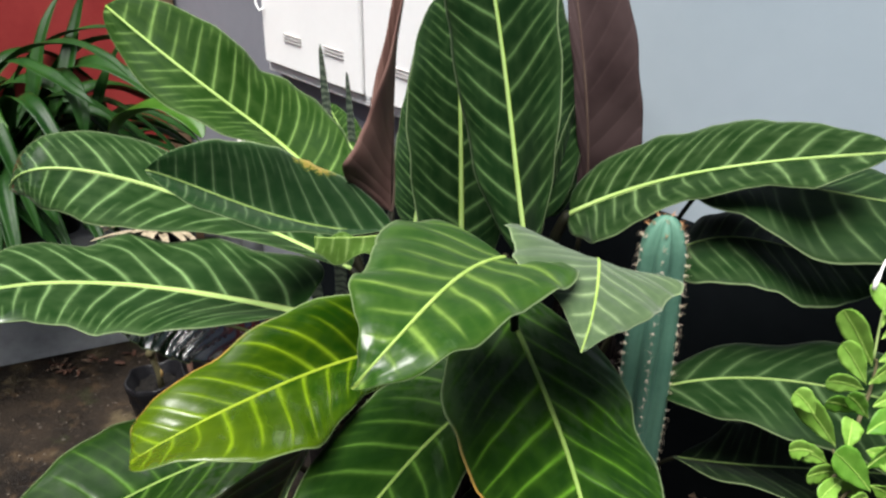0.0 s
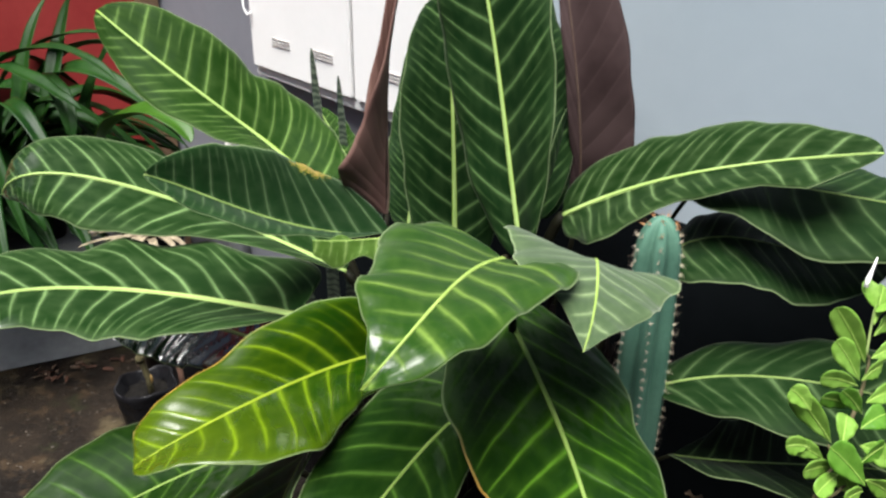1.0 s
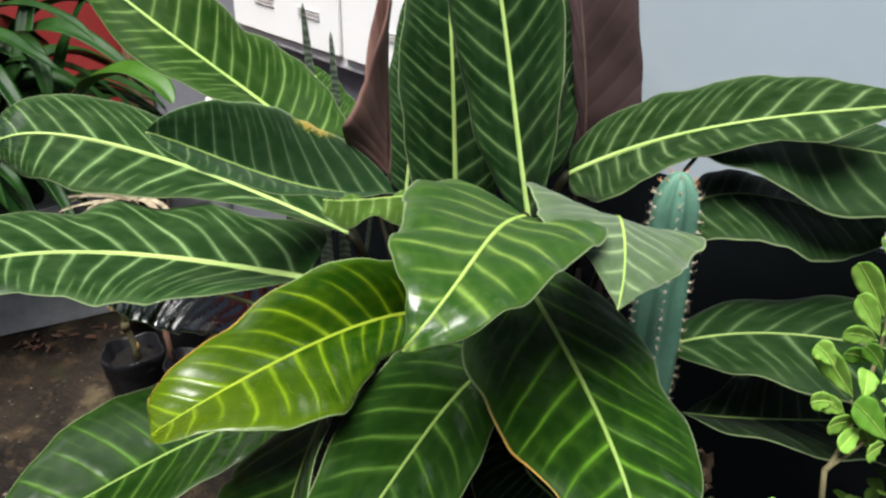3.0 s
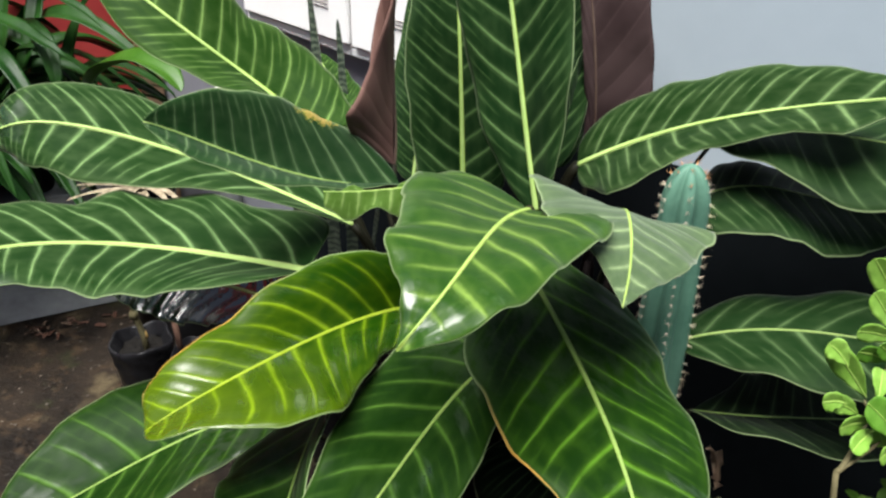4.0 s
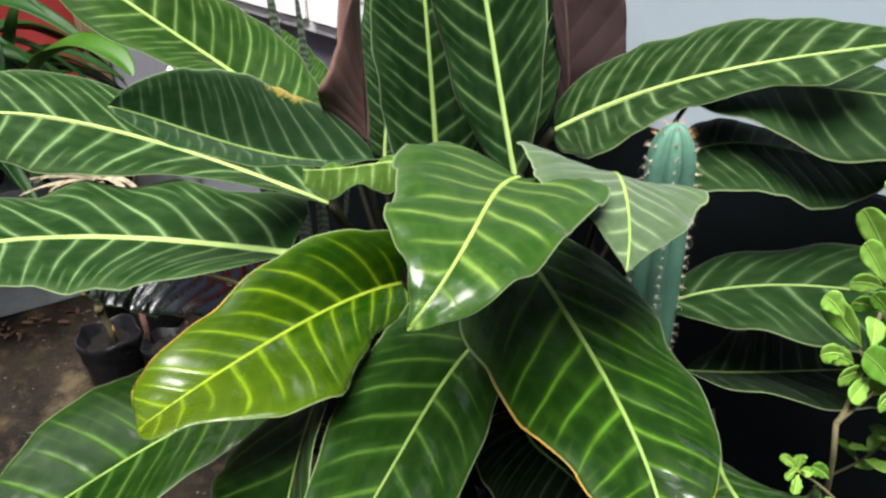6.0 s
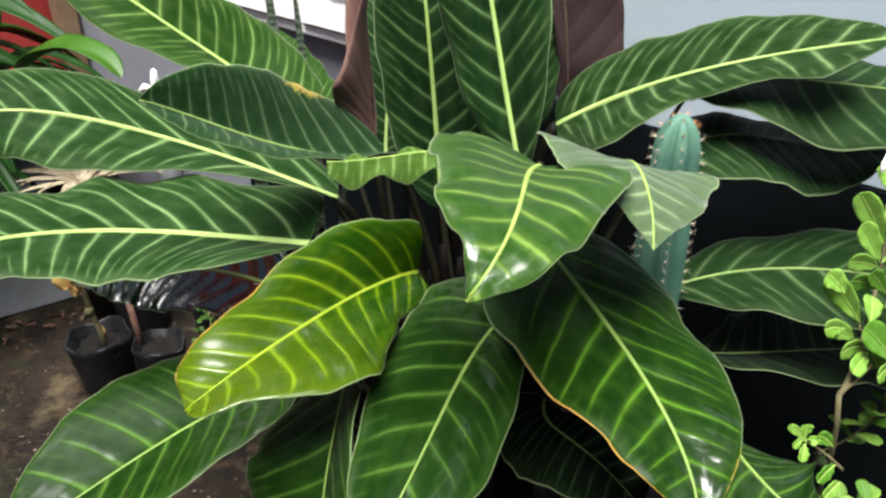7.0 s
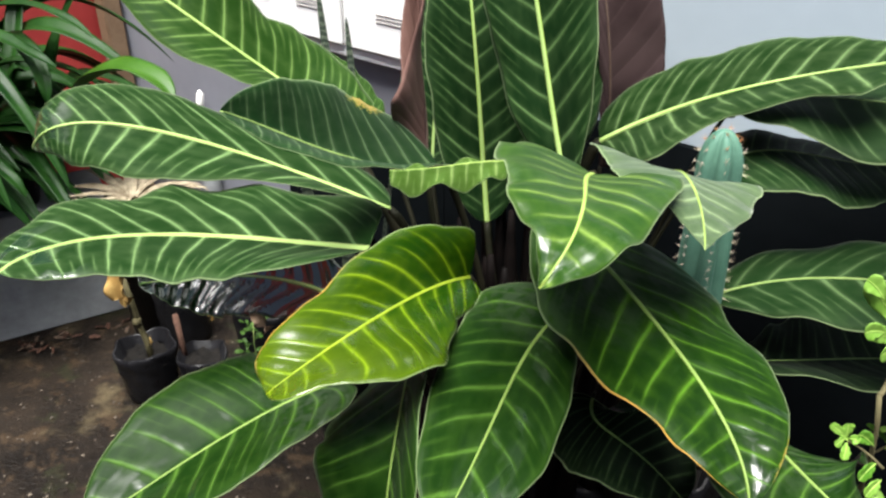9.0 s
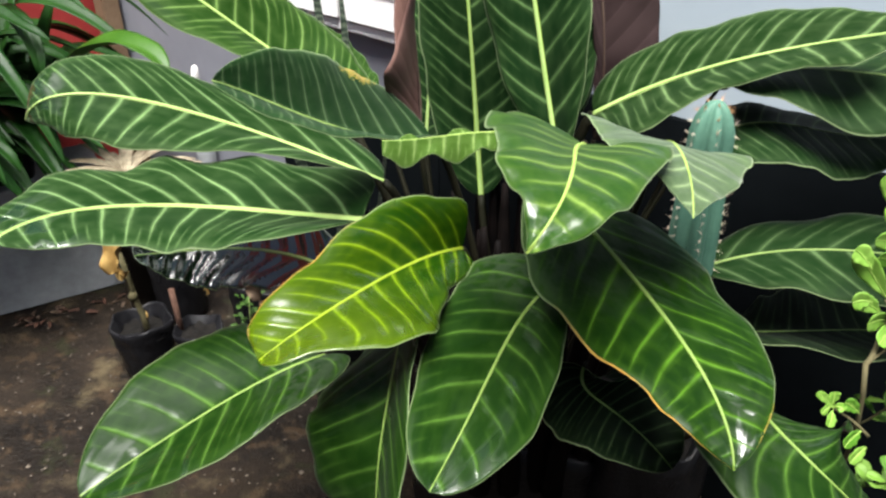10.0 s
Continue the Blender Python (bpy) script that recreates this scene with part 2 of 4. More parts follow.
WET = leaf_material("wet_dark_leaf", (0.003, 0.010, 0.005), (0.03, 0.06, 0.025), (0.1, 0.2, 0.05), 0.20, vein_gain=0.15, wet=0.12, sheen=0.0, wet_side=0, film_spec=1.0)
PURPLE = underside_material("purple_leaf_underside", (0.026, 0.016, 0.016), (0.070, 0.046, 0.045))
BROWN = underside_material("brown_leaf_underside", (0.090, 0.048, 0.041), (0.155, 0.092, 0.074))
GREENBACK = underside_material("green_leaf_underside", (0.05, 0.09, 0.045), (0.10, 0.16, 0.08))
RIB = plain("midrib_yellow_green", (0.25, 0.37, 0.10), (0.31, 0.43, 0.14), 30, 0.55)
RIB_MID = plain("midrib_mid_green", (0.12, 0.19, 0.04), (0.17, 0.25, 0.06), 30, 0.55)
RIB_YOUNG = plain("midrib_young_green", (0.20, 0.30, 0.06), (0.26, 0.36, 0.09), 30, 0.55)
RIB_DULL = plain("midrib_dull_green", (0.13, 0.20, 0.05), (0.19, 0.27, 0.08), 30, 0.5)
RIB_LIME = plain("midrib_lime", (0.17, 0.24, 0.015), (0.23, 0.30, 0.025), 30, 0.5)
RIB_DARK = plain("midrib_purple", (0.06, 0.035, 0.03), (0.10, 0.07, 0.05), 30, 0.5)
# Purple stalks taken near black to put the inner shade into them.
STALK_SHADE = plain("purple_stalk_shade", (0.002, 0.0018, 0.0018), (0.006, 0.004, 0.0035), 25, 0.7, spec=0.05)
# Stalk green darkened so that it carries the shade below the leaves.
PETIOLE = plain("petiole_shaded_green", (0.006, 0.008, 0.004), (0.015, 0.013, 0.007), 25, 0.6, spec=0.1)
WALL = plain("painted_plaster_blue_grey", (0.37, 0.435, 0.485), (0.40, 0.465, 0.515), 2.2, 0.75, 0.12)
RED = plain("painted_plaster_red", (0.30, 0.030, 0.030), (0.40, 0.05, 0.045), 3, 0.7)
POST = plain("weathered_timber", (0.16, 0.10, 0.06), (0.24, 0.16, 0.10), 12, 0.8, 0.3)
WHITE = plain("white_enamel", (0.86, 0.86, 0.85), (0.90, 0.90, 0.89), 5, 0.4, 0.05)
SLOT = plain("grey_slot", (0.42, 0.40, 0.38), (0.52, 0.50, 0.48), 20, 0.7)
CONCRETE = plain("grey_cement_plaster", (0.18, 0.19, 0.195), (0.42, 0.44, 0.45), 2.5, 0.8, 0.25, 7.0)
BAG = plain("black_plastic_bag", (0.004, 0.004, 0.005), (0.009, 0.009, 0.010), 20, 0.34, 0.5)
SOIL = plain("dark_potting_soil", (0.004, 0.0035, 0.003), (0.013, 0.011, 0.009), 60, 0.95, 0.9, spread=0.08, distance=0.01)
CACTUS = plain("blue_green_cactus_skin", (0.055, 0.132, 0.094), (0.080, 0.172, 0.122), 14, 0.5)
SPINE = plain("straw_cactus_spines", (0.46, 0.38, 0.28), (0.66, 0.57, 0.45), 60, 0.6)
CROWN_SPINE = plain("orange_brown_spines", (0.34, 0.15, 0.06), (0.55, 0.30, 0.14), 60, 0.6)
AREOLE = plain("woolly_areole", (0.40, 0.34, 0.27), (0.62, 0.56, 0.48), 90, 0.95)
STRAP = plain("dark_strap_leaf", (0.003, 0.017, 0.003), (0.012, 0.044, 0.006), 10, 0.42, spec=0.12)
LIME = plain("lime_strap_leaf", (0.015, 0.055, 0.003), (0.030, 0.085, 0.006), 9, 0.4)
SHRUB = plain("bright_shrub_leaf", (0.105, 0.225, 0.026), (0.175, 0.31, 0.055), 40, 0.4)
SHRUB_DARK = plain("old_shrub_leaf", (0.05, 0.145, 0.011), (0.09, 0.20, 0.025), 40, 0.45)
TWIG = plain("grey_brown_twig", (0.055, 0.050, 0.022), (0.11, 0.095, 0.048), 50, 0.8, 0.5)
DRY = plain("dry_brown_leaf", (0.10, 0.06, 0.035), (0.22, 0.155, 0.105), 25, 0.75, 0.4)
YELLOW = plain("withered_yellow_leaf", (0.20, 0.11, 0.03), (0.36, 0.24, 0.08), 25, 0.6, 0.3)
ROSETTE = plain("striped_brown_rosette_leaf", (0.09, 0.065, 0.038), (0.38, 0.33, 0.23), 30, 0.55)
BLOSSOM = plain("white_glazed_ornament", (0.78, 0.76, 0.72), (0.85, 0.83, 0.80), 20, 0.4)


def snake_material():
    k = Nodes("banded_snake_plant_leaf")
    sep = k.node("ShaderNodeSeparateXYZ")
    co = k.coords()
    k.put(sep.inputs[0], co)
    n = k.noise(38.0, 3.0, co)
    band = k.math("SINE", k.math("ADD", k.math("MULTIPLY", sep.outputs[2], 420.0), k.math("MULTIPLY", n, 14.0)))
    col = k.mix(k.ramp(band, -0.3, 0.6), (0.028, 0.042, 0.030), (0.10, 0.125, 0.088))
    return k.done(col, 0.4)


def ground_material():
    """Wet dark concrete: stained brown, paler worn patches, mossy film."""
    k = Nodes("wet_stained_concrete")
    co = k.coords()
    big, mid, fine = k.noise(2.6, 6.0, co, 0.62), k.noise(11.0, 6.0, co, 0.7), k.noise(85.0, 4.0, co, 0.75)
    col = k.mix(k.ramp(big, 0.38, 0.62), (0.004, 0.0028, 0.002), (0.015, 0.0105, 0.007))
    col = k.mix(k.math("MULTIPLY", k.ramp(mid, 0.52, 0.64), 0.8), col, (0.034, 0.022, 0.012))
    col = k.mix(k.math("MULTIPLY", k.ramp(k.noise(4.4, 5.0, co, 0.65), 0.56, 0.72), 0.5), col, (0.10, 0.078, 0.042))
    col = k.mix(k.math("MULTIPLY", k.ramp(k.noise(6.0, 5.0, co, 0.65), 0.56, 0.68), 0.6), col, (0.016, 0.018, 0.007))
    col = k.mix(k.math("MULTIPLY", k.ramp(fine, 0.58, 0.76), 0.40), col, (0.13, 0.10, 0.07))
    k.bump(k.math("ADD", k.math("MULTIPLY", mid, 0.9), k.math("MULTIPLY", fine, 0.5)), 0.8, 0.015)
    return k.done(col, k.ramp(big, 0.35, 0.65, 0.45, 0.85), spec=0.12)


SNAKE = snake_material()
GROUND = ground_material()


# ---- builders ----
def mesh(name, verts, faces, mats, uvs=None, slots=None, smooth=True):
    me = bpy.data.meshes.new(name)
    me.from_pydata([tuple(map(float, p)) for p in verts], [], faces)
    for m in mats:
        me.materials.append(m)
    if uvs is not None:
        layer = me.uv_layers.new(name="map")
        idx = np.empty(len(me.loops), dtype=np.int32)
        me.loops.foreach_get("vertex_index", idx)
        layer.data.foreach_set("uv", np.asarray(uvs, dtype=np.float32)[:, :2][idx].ravel())
        layer = me.uv_layers.new(name="span")
        layer.data.foreach_set("uv", np.asarray(uvs, dtype=np.float32)[:, 2:][idx].ravel())
    if slots is not None:
        me.polygons.foreach_set("material_index", np.asarray(slots, dtype=np.int32))
    me.polygons.foreach_set("use_smooth", np.full(len(me.polygons), smooth))
    me.update()
    return me


def part(name, me, parent, label=""):
    ob = new(name, me)
    ob.parent = parent
    return tagged(ob, label) if label else ob


def thing(name, where, label, category, group="", kind=""):
    ob = new(name)
    ob.location = where
    ob.empty_display_size = 0.05
    return tagged(ob, label, category, group, kind)


def bm_mesh(name, bm, mat, smooth=False):
    me = bpy.data.meshes.new(name)
    bm.normal_update()
    bm.to_mesh(me)
    bm.free()
    me.materials.append(mat)
    me.polygons.foreach_set("use_smooth", np.full(len(me.polygons), smooth))
    return me


def box_mesh(name, size, mat, bevel=0.004, at=(0, 0, 0)):
    bm = bmesh.new()
    bmesh.ops.create_cube(bm, size=1.0)
    bmesh.ops.scale(bm, vec=size, verts=bm.verts)
    bmesh.ops.translate(bm, vec=at, verts=bm.verts)
    if bevel:
        bmesh.ops.bevel(bm, geom=bm.edges[:], offset=bevel, segments=2, affect="EDGES")
    return bm_mesh(name, bm, mat)


def tube(name, points, radii, mat, sides=8, flat=1.0, facing=None):
    """A tapered tube along a line of points. facing: the way its flattened face looks, point by point."""
    P = np.asarray(points, float)
    R = np.interp(np.linspace(0, 1, len(P)), np.linspace(0, 1, len(radii)), radii)
    T = np.gradient(P, axis=0)
    T /= np.linalg.norm(T, axis=1, keepdims=True) + 1e-9
    up = np.array([0.3, 0.2, 1.0]) if abs(T[:, 2]).mean() < 0.8 else np.array([1.0, 0.3, 0.1])
    a = np.cross(T, up)
    a /= np.linalg.norm(a, axis=1, keepdims=True) + 1e-9
    b = np.cross(a, T)
    if facing is not None:
        b = np.asarray(facing)
        a = np.cross(T, b)
    ang = np.linspace(0, 2 * math.pi, sides, endpoint=False)
    ring = P[:, None] + R[:, None, None] * (a[:, None] * np.cos(ang)[None, :, None] + flat * b[:, None] * np.sin(ang)[None, :, None])
    n = len(P)
    faces = [(i * sides + j, i * sides + (j + 1) % sides, (i + 1) * sides + (j + 1) % sides, (i + 1) * sides + j) for i in range(n - 1) for j in range(sides)]
    faces += [tuple(range(sides))[::-1], tuple((n - 1) * sides + j for j in range(sides))]
    return mesh(name, ring.reshape(-1, 3), faces, [mat])


def bez(P, u):
    P, u = np.asarray(P, float), np.asarray(u)[:, None]
    return (1 - u) ** 3 * P[0] + 3 * u * (1 - u) ** 2 * P[1] + 3 * u**2 * (1 - u) * P[2] + u**3 * P[3]


def blade(P, twist, width, taper, fold, skew=(0.0, 0.0), upright=False, nu=80, nv=12, wave=(0.004, 4.0, 0.0), notch=(), pleat=0.0007, veins=12, bulge=0.05, thick=0.0009, lean=(0.12, 0.12), swell=None):
    """The skin of a leaf. P: its midrib's Bezier. twist: at base and tip. width: half the widest. taper: roundness at base and tip.
    fold: rise of the left side at base and tip, then of the right side. wave: height, count and phase of the rippled margin.
    skew: how much wider the right side is, how far the base lobes reach back, and how far along the left side takes to widen. notch: (place along, side, depth, length) of dents in the margin.
    swell: how much fuller (log) the left and the right side are at even steps along the leaf."""
    u = np.linspace(0.0, 1.0, nu + 1)
    u = 0.5 * u + 0.5 * (0.5 - 0.5 * np.cos(math.pi * u))
    M = bez(P, u)
    T = np.gradient(M, axis=0)
    T /= np.linalg.norm(T, axis=1, keepdims=True) + 1e-9
    ref = np.array([0, -1.0, 0.3]) if upright else np.array([0, 0, 1.0])
    side = np.cross(T, ref)
    side /= np.linalg.norm(side, axis=1, keepdims=True) + 1e-9
    nor = np.cross(side, T)
    tw = (twist[0] + (twist[1] - twist[0]) * u)[:, None]
    B, N = np.cos(tw) * side + np.sin(tw) * nor, np.cos(tw) * nor - np.sin(tw) * side
    p, q = taper
    um = p / (p + q)
    prof = np.maximum((u + 1e-6) ** p * (1 - u + 1e-6) ** q / (um**p * (1 - um) ** q), 0.004)
    v = np.linspace(-1, 1, 2 * nv + 1)
    grid, maps = [], []
    for i in range(nu + 1):
        for c in v:
            s, t = (-1, -c) if c < 0 else (1, c)
            f = fold[0] + (fold[1] - fold[0]) * u[i] if s < 0 else fold[2] + (fold[3] - fold[2]) * u[i]
            w = width * prof[i]
            w *= math.exp(0.5 * s * skew[0])
            dent = 1.0
            for place, which, depth, length in notch:
                if which == s:
                    dent -= depth * math.exp(-(((u[i] - place) / length) ** 2))
            w *= dent
            if swell is not None:
                w *= math.exp(float(np.interp(u[i], np.linspace(0, 1, len(swell[0])), swell[int(s > 0)])))
            if s < 0 and len(skew) > 2:
                w *= min(1.0, u[i] / skew[2]) ** 0.7 + 1e-4
            w *= 1 + 0.018 * math.sin(17 * u[i] + 2.3 * s + wave[2]) + 0.012 * math.sin(41 * u[i] + s)
            ripple = wave[0] * t**2.2 * math.sin(2 * math.pi * wave[1] * (u[i] - 0.06 * t) + wave[2] + 1.9 * s) * min(1, 6 * u[i], 6 * (1 - u[i]))
            line = (u[i] - t * prof[i] * (0.82 + 0.35 * t * prof[i]) * lean[s > 0]) * veins + 0.23 * s
            crease = -pleat * abs(math.sin(math.pi * line)) * min(1, 5 * t) * (1 - 0.5 * t)
            rise = w * (t * math.sin(f) + bulge * 6.5 * t * t * (1 - t)) + ripple + crease
            grid.append(M[i] + s * w * t * math.cos(f) * B[i] + rise * N[i] - skew[1] * (1 - u[i]) * w * t * T[i])
            maps.append((u[i], c * 0.5 + 0.5, prof[i], 0.0))
    row = 2 * nv + 1
    n = len(grid)
    low = [g - thick * N[i // row] for i, g in enumerate(grid)]
    top = [(i * row + j, i * row + j + 1, (i + 1) * row + j + 1, (i + 1) * row + j) for i in range(nu) for j in range(row - 1)]
    bottom = [tuple(n + k for k in reversed(f)) for f in top]
    rim = []
    for i in range(nu):
        a, b = i * row, (i + 1) * row
        rim.append((a, b, n + b, n + a))
        a, b = a + row - 1, b + row - 1
        rim.append((b, a, n + a, n + b))
    faces = top + bottom + rim
    slots = [0] * len(top) + [1] * len(bottom) + [0] * len(rim)
    return np.array(grid + low), faces, slots, maps * 2, M, N


def add_leaf(plant, P, twist, width, taper, fold, skew=(0.0, 0.0), mats=None, label="", rib=RIB, rib_size=0.0048, stem=True, crown=None, rib_lift=0.12, **kw):
    """One leaf under its plant: blade, midrib and the stalk that carries it."""
    if mats[0].name in VEINING:
        kw["veins"], kw["lean"] = VEINING[mats[0].name]
        kw["pleat"] = max(kw["pleat"], 0.0016) if "pleat" in kw else 0.0016
    verts, faces, slots, maps, M, N = blade(P, twist, width, taper, fold, skew, **kw)
    o = np.array(plant.location)
    ob = part("leaf", mesh("leaf", verts - o, faces, mats, maps, slots), plant, label)
    n = int(len(M) * 0.985)
    part("midrib", tube("midrib", (M + rib_lift * rib_size * N - o)[:n], (rib_size * 0.60, rib_size * 0.42, rib_size * 0.27, rib_size * 0.08), rib, 10, 0.30, N[:n]), ob, "")
    if stem:
        base = np.array(P[0])
        out = base - np.array(P[1])
        out /= np.linalg.norm(out) + 1e-9
        foot = np.array(crown)
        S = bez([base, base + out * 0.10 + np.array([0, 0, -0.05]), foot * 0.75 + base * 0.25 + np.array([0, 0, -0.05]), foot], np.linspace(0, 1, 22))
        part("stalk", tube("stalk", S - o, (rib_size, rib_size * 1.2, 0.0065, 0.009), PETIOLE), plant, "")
    return ob


# ---- setting ----
WALL_A, WALL_DIR = np.array([-1.10, 3.252]), np.array([0.65, -0.76])
WALL_YAW = math.degrees(math.atan2(WALL_DIR[1], WALL_DIR[0]))


def slab(name, a, length, yaw, thick, height, mat, label, category, z=0.0):
    """A wall whose seen face runs from a for its length along yaw; its body lies to the left of that way."""
    ob = new(name, box_mesh(name, (length, thick, height), mat, 0.003, (length / 2, thick / 2, height / 2)))
    ob.matrix_world = pose(a[0], a[1], z, 0, 0, yaw)
    return tagged(ob, label, category, kind="structure")


bm = bmesh.new()
bmesh.ops.create_grid(bm, x_segments=60, y_segments=60, size=30)
for q in bm.verts:
    q.co.z += 0.006 * noise.noise(q.co * 1.7) - 0.004
tagged(new("ground", bm_mesh("ground", bm, GROUND, True)), "wet dark brown stained concrete yard", "ground", kind="structure")
slab("wall_east", WALL_A, 6.0, WALL_YAW, 0.15, 2.2, WALL, "smooth blue-grey painted wall", "wall")
slab("wall_north", (-1.10 - 3 * 0.76, 3.252 - 3 * 0.65), 3.0, math.degrees(math.atan2(0.65, 0.76)), 0.15, 1.8, RED, "dull red painted wall", "wall")
tagged(new("corner_post", box_mesh("corner_post", (0.07, 0.07, 1.9), POST, 0.006, (0, 0, 0.95))), "weathered brown timber post in the wall corner", "post", kind="structure").matrix_world = pose(-1.09, 3.16, 0, 0, 0, WALL_YAW)
# Unseen, added walls: they close the yard and cut low sky light.
slab("unseen_wall_west", (-3.3, -2.0), 3.45, 90, 0.15, 2.0, CONCRETE, "unseen plain grey wall added to cut low sky light", "wall")
slab("unseen_wall_south", (3.6, -2.0), 6.9, 180, 0.15, 2.0, CONCRETE, "unseen plain grey wall added to cut low sky light", "wall")
slab("planter_wall", (-2.6, 1.72), 1.75, 24.0, 0.28, 0.42, CONCRETE, "low grey cement ledge streaked with damp", "ledge")

# ---- the large striped plant ----
CROWN = (0.08, 1.13, 0.24)
plant = thing("striped_leaf_plant", (0.08, 1.13, 0.0), "large tropical plant with dark velvety leaves striped pale green", "plant")


def crown_foot():
    a, r = random.uniform(0, 6.28), random.uniform(0.01, 0.07)
    return (CROWN[0] + r * math.cos(a), CROWN[1] + r * math.sin(a), CROWN[2])


def big_leaf(P, twist, width, taper, fold, skew, top, label, under=PURPLE, **kw):
    return add_leaf(plant, P, twist, width, taper, fold, skew, mats=[top, under], label=label, crown=crown_foot(), **kw)


big_leaf([(0.070, 0.810, 1.136), (0.013, 0.703, 1.181), (-0.011, 0.509, 1.244), (-0.069, 0.500, 1.177)], (0.180, 0.233), 0.097, (0.161, 0.829), (0.294, -0.087, 0.176, -0.127), (-0.023, -0.034), YOUNG, "young bright green leaf arching over at the front", GREENBACK, wave=(0.004, 5, 0.4), bulge=0.06, pleat=0.003, veins=9, rib_size=0.0050, swell=((0.003, 0.008, 0.028, -0.095, -0.038, -0.014, 0.026), (-0.094, 0.070, 0.052, -0.010, 0.139, -0.173, 0.047)), rib=RIB_YOUNG)
big_leaf([(0.192, 0.895, 1.065), (0.180, 0.839, 1.163), (0.166, 0.713, 1.151), (0.128, 0.620, 1.134)], (0.220, 0.087), 0.103, (0.204, 1.008), (-0.148, -0.212, -0.048, 0.037), (0.108, -0.800), GREY, "small grey-green leaf with a nodding tip", GREENBACK, wave=(0.003, 4, 1.4), bulge=0.03, pleat=0.002, veins=9, swell=((0.001, 0.002, -0.028, -0.023, 0.149, 0.063, 0.017), (0.004, -0.005, -0.067, 0.132, 0.070, -0.181, -0.084)), rib_size=0.0040, rib=RIB_YOUNG)
big_leaf([(-0.054, 0.937, 0.928), (-0.135, 0.823, 0.996), (-0.261, 0.644, 1.023), (-0.311, 0.622, 0.995)], (1.010, -0.042), 0.080, (0.202, 0.36), (0.430, 0.327, 0.571, -0.141), (-0.040, -0.077), FRESH, "glossy yellow-green leaf with a browned tip", GREENBACK, rib=RIB_LIME, rib_size=0.004, wave=(0.003, 4, 2.0), swell=((-0.173, -0.445, -0.289, 0.042, 0.412, 0.403, -0.070, -0.083), (0.286, 0.024, 0.085, -0.013, -0.226, -0.158, 0.003, 0.058)))
big_leaf([(0.072, 0.984, 1.011), (0.134, 0.711, 0.984), (0.145, 0.511, 1.012), (0.134, 0.462, 0.948)], (0.041, -0.011), 0.104, (0.585, 0.970), (-0.053, 0.079, -0.163, 0.143), (0.131, 0.026), BURNT, "dark glossy leaf with a dry orange margin", wave=(0.003, 5, 0.0), rib_size=0.0066, swell=((0.006, 0.018, 0.062, -0.121, -0.049, 0.048, 0.023, 0.045), (0.000, 0.001, 0.054, 0.005, 0.042, -0.153, 0.044, -0.047)), rib=RIB_MID)
big_leaf([(0.150, 0.941, 0.893), (-0.005, 0.849, 0.898), (-0.034, 0.678, 0.947), (-0.149, 0.500, 0.917)], (-0.136, 0.254), 0.086, (0.616, 0.513), (0.785, -0.006, 0.369, 0.200), (0.157, 0.033), GLOSSY, "dark glossy drooping leaf with wet patches", wave=(0.003, 4, 1.0), rib_size=0.006, swell=((-0.005, -0.014, -0.048, -0.173, -0.005, 0.109, 0.028), (0.015, 0.044, 0.163, -0.041, -0.076, -0.068, 0.026)), rib=RIB_MID)
big_leaf([(-0.075, 1.138, 1.012), (-0.220, 1.005, 1.069), (-0.299, 0.970, 1.151), (-0.367, 0.925, 1.193)], (0.261, 0.744), 0.092, (0.445, 0.717), (0.719, 0.337, 0.604, 0.732), (0.086, 0.029), SCORCHED, "dark velvety leaf with a scorched yellow margin", wave=(0.002, 4, 0.5), rib_size=0.0058, swell=((-0.001, -0.002, -0.008, -0.038, 0.000, -0.045, -0.055, 0.004), (-0.017, 0.100, -0.088, 0.009, -0.010, -0.021, 0.061, -0.002)), rib=RIB_DULL)
big_leaf([(-0.153, 1.178, 0.926), (-0.453, 1.259, 1.049), (-0.646, 1.159, 1.155), (-0.708, 1.209, 1.050)], (0.025, 0.796), 0.093, (0.393, 0.652), (0.526, -0.701, -0.060, 0.018), (0.057, -0.049), DEWY, "dark velvety striped leaf", wave=(0.0015, 4, 2.5), rib_size=0.007, swell=((-0.022, -0.049, -0.114, 0.131, 0.087, 0.104, -0.056, 0.021, -0.088, -0.034), (0.600, 0.420, 0.160, -0.030, 0.002, 0.034, -0.005, 0.015, 0.012, 0.013)))
big_leaf([(-0.197, 0.951, 0.976), (-0.403, 1.101, 0.932), (-0.592, 0.971, 1.043), (-0.660, 0.889, 1.007)], (0.040, 0.148), 0.131, (0.208, 0.589), (0.280, -0.095, 0.256, 0.013), (-0.163, -0.174), DEWY, "wide velvety striped leaf with a rippled margin", wave=(0.002, 4.5, 0.8), rib_size=0.0062, swell=((0.007, -0.023, -0.005, 0.025, 0.020, 0.104, 0.016, -0.003, -0.088, 0.034, 0.029, 0.018), (0.124, 0.039, -0.142, 0.008, -0.130, 0.072, -0.187, 0.002, 0.125, -0.041, -0.021, -0.007)))
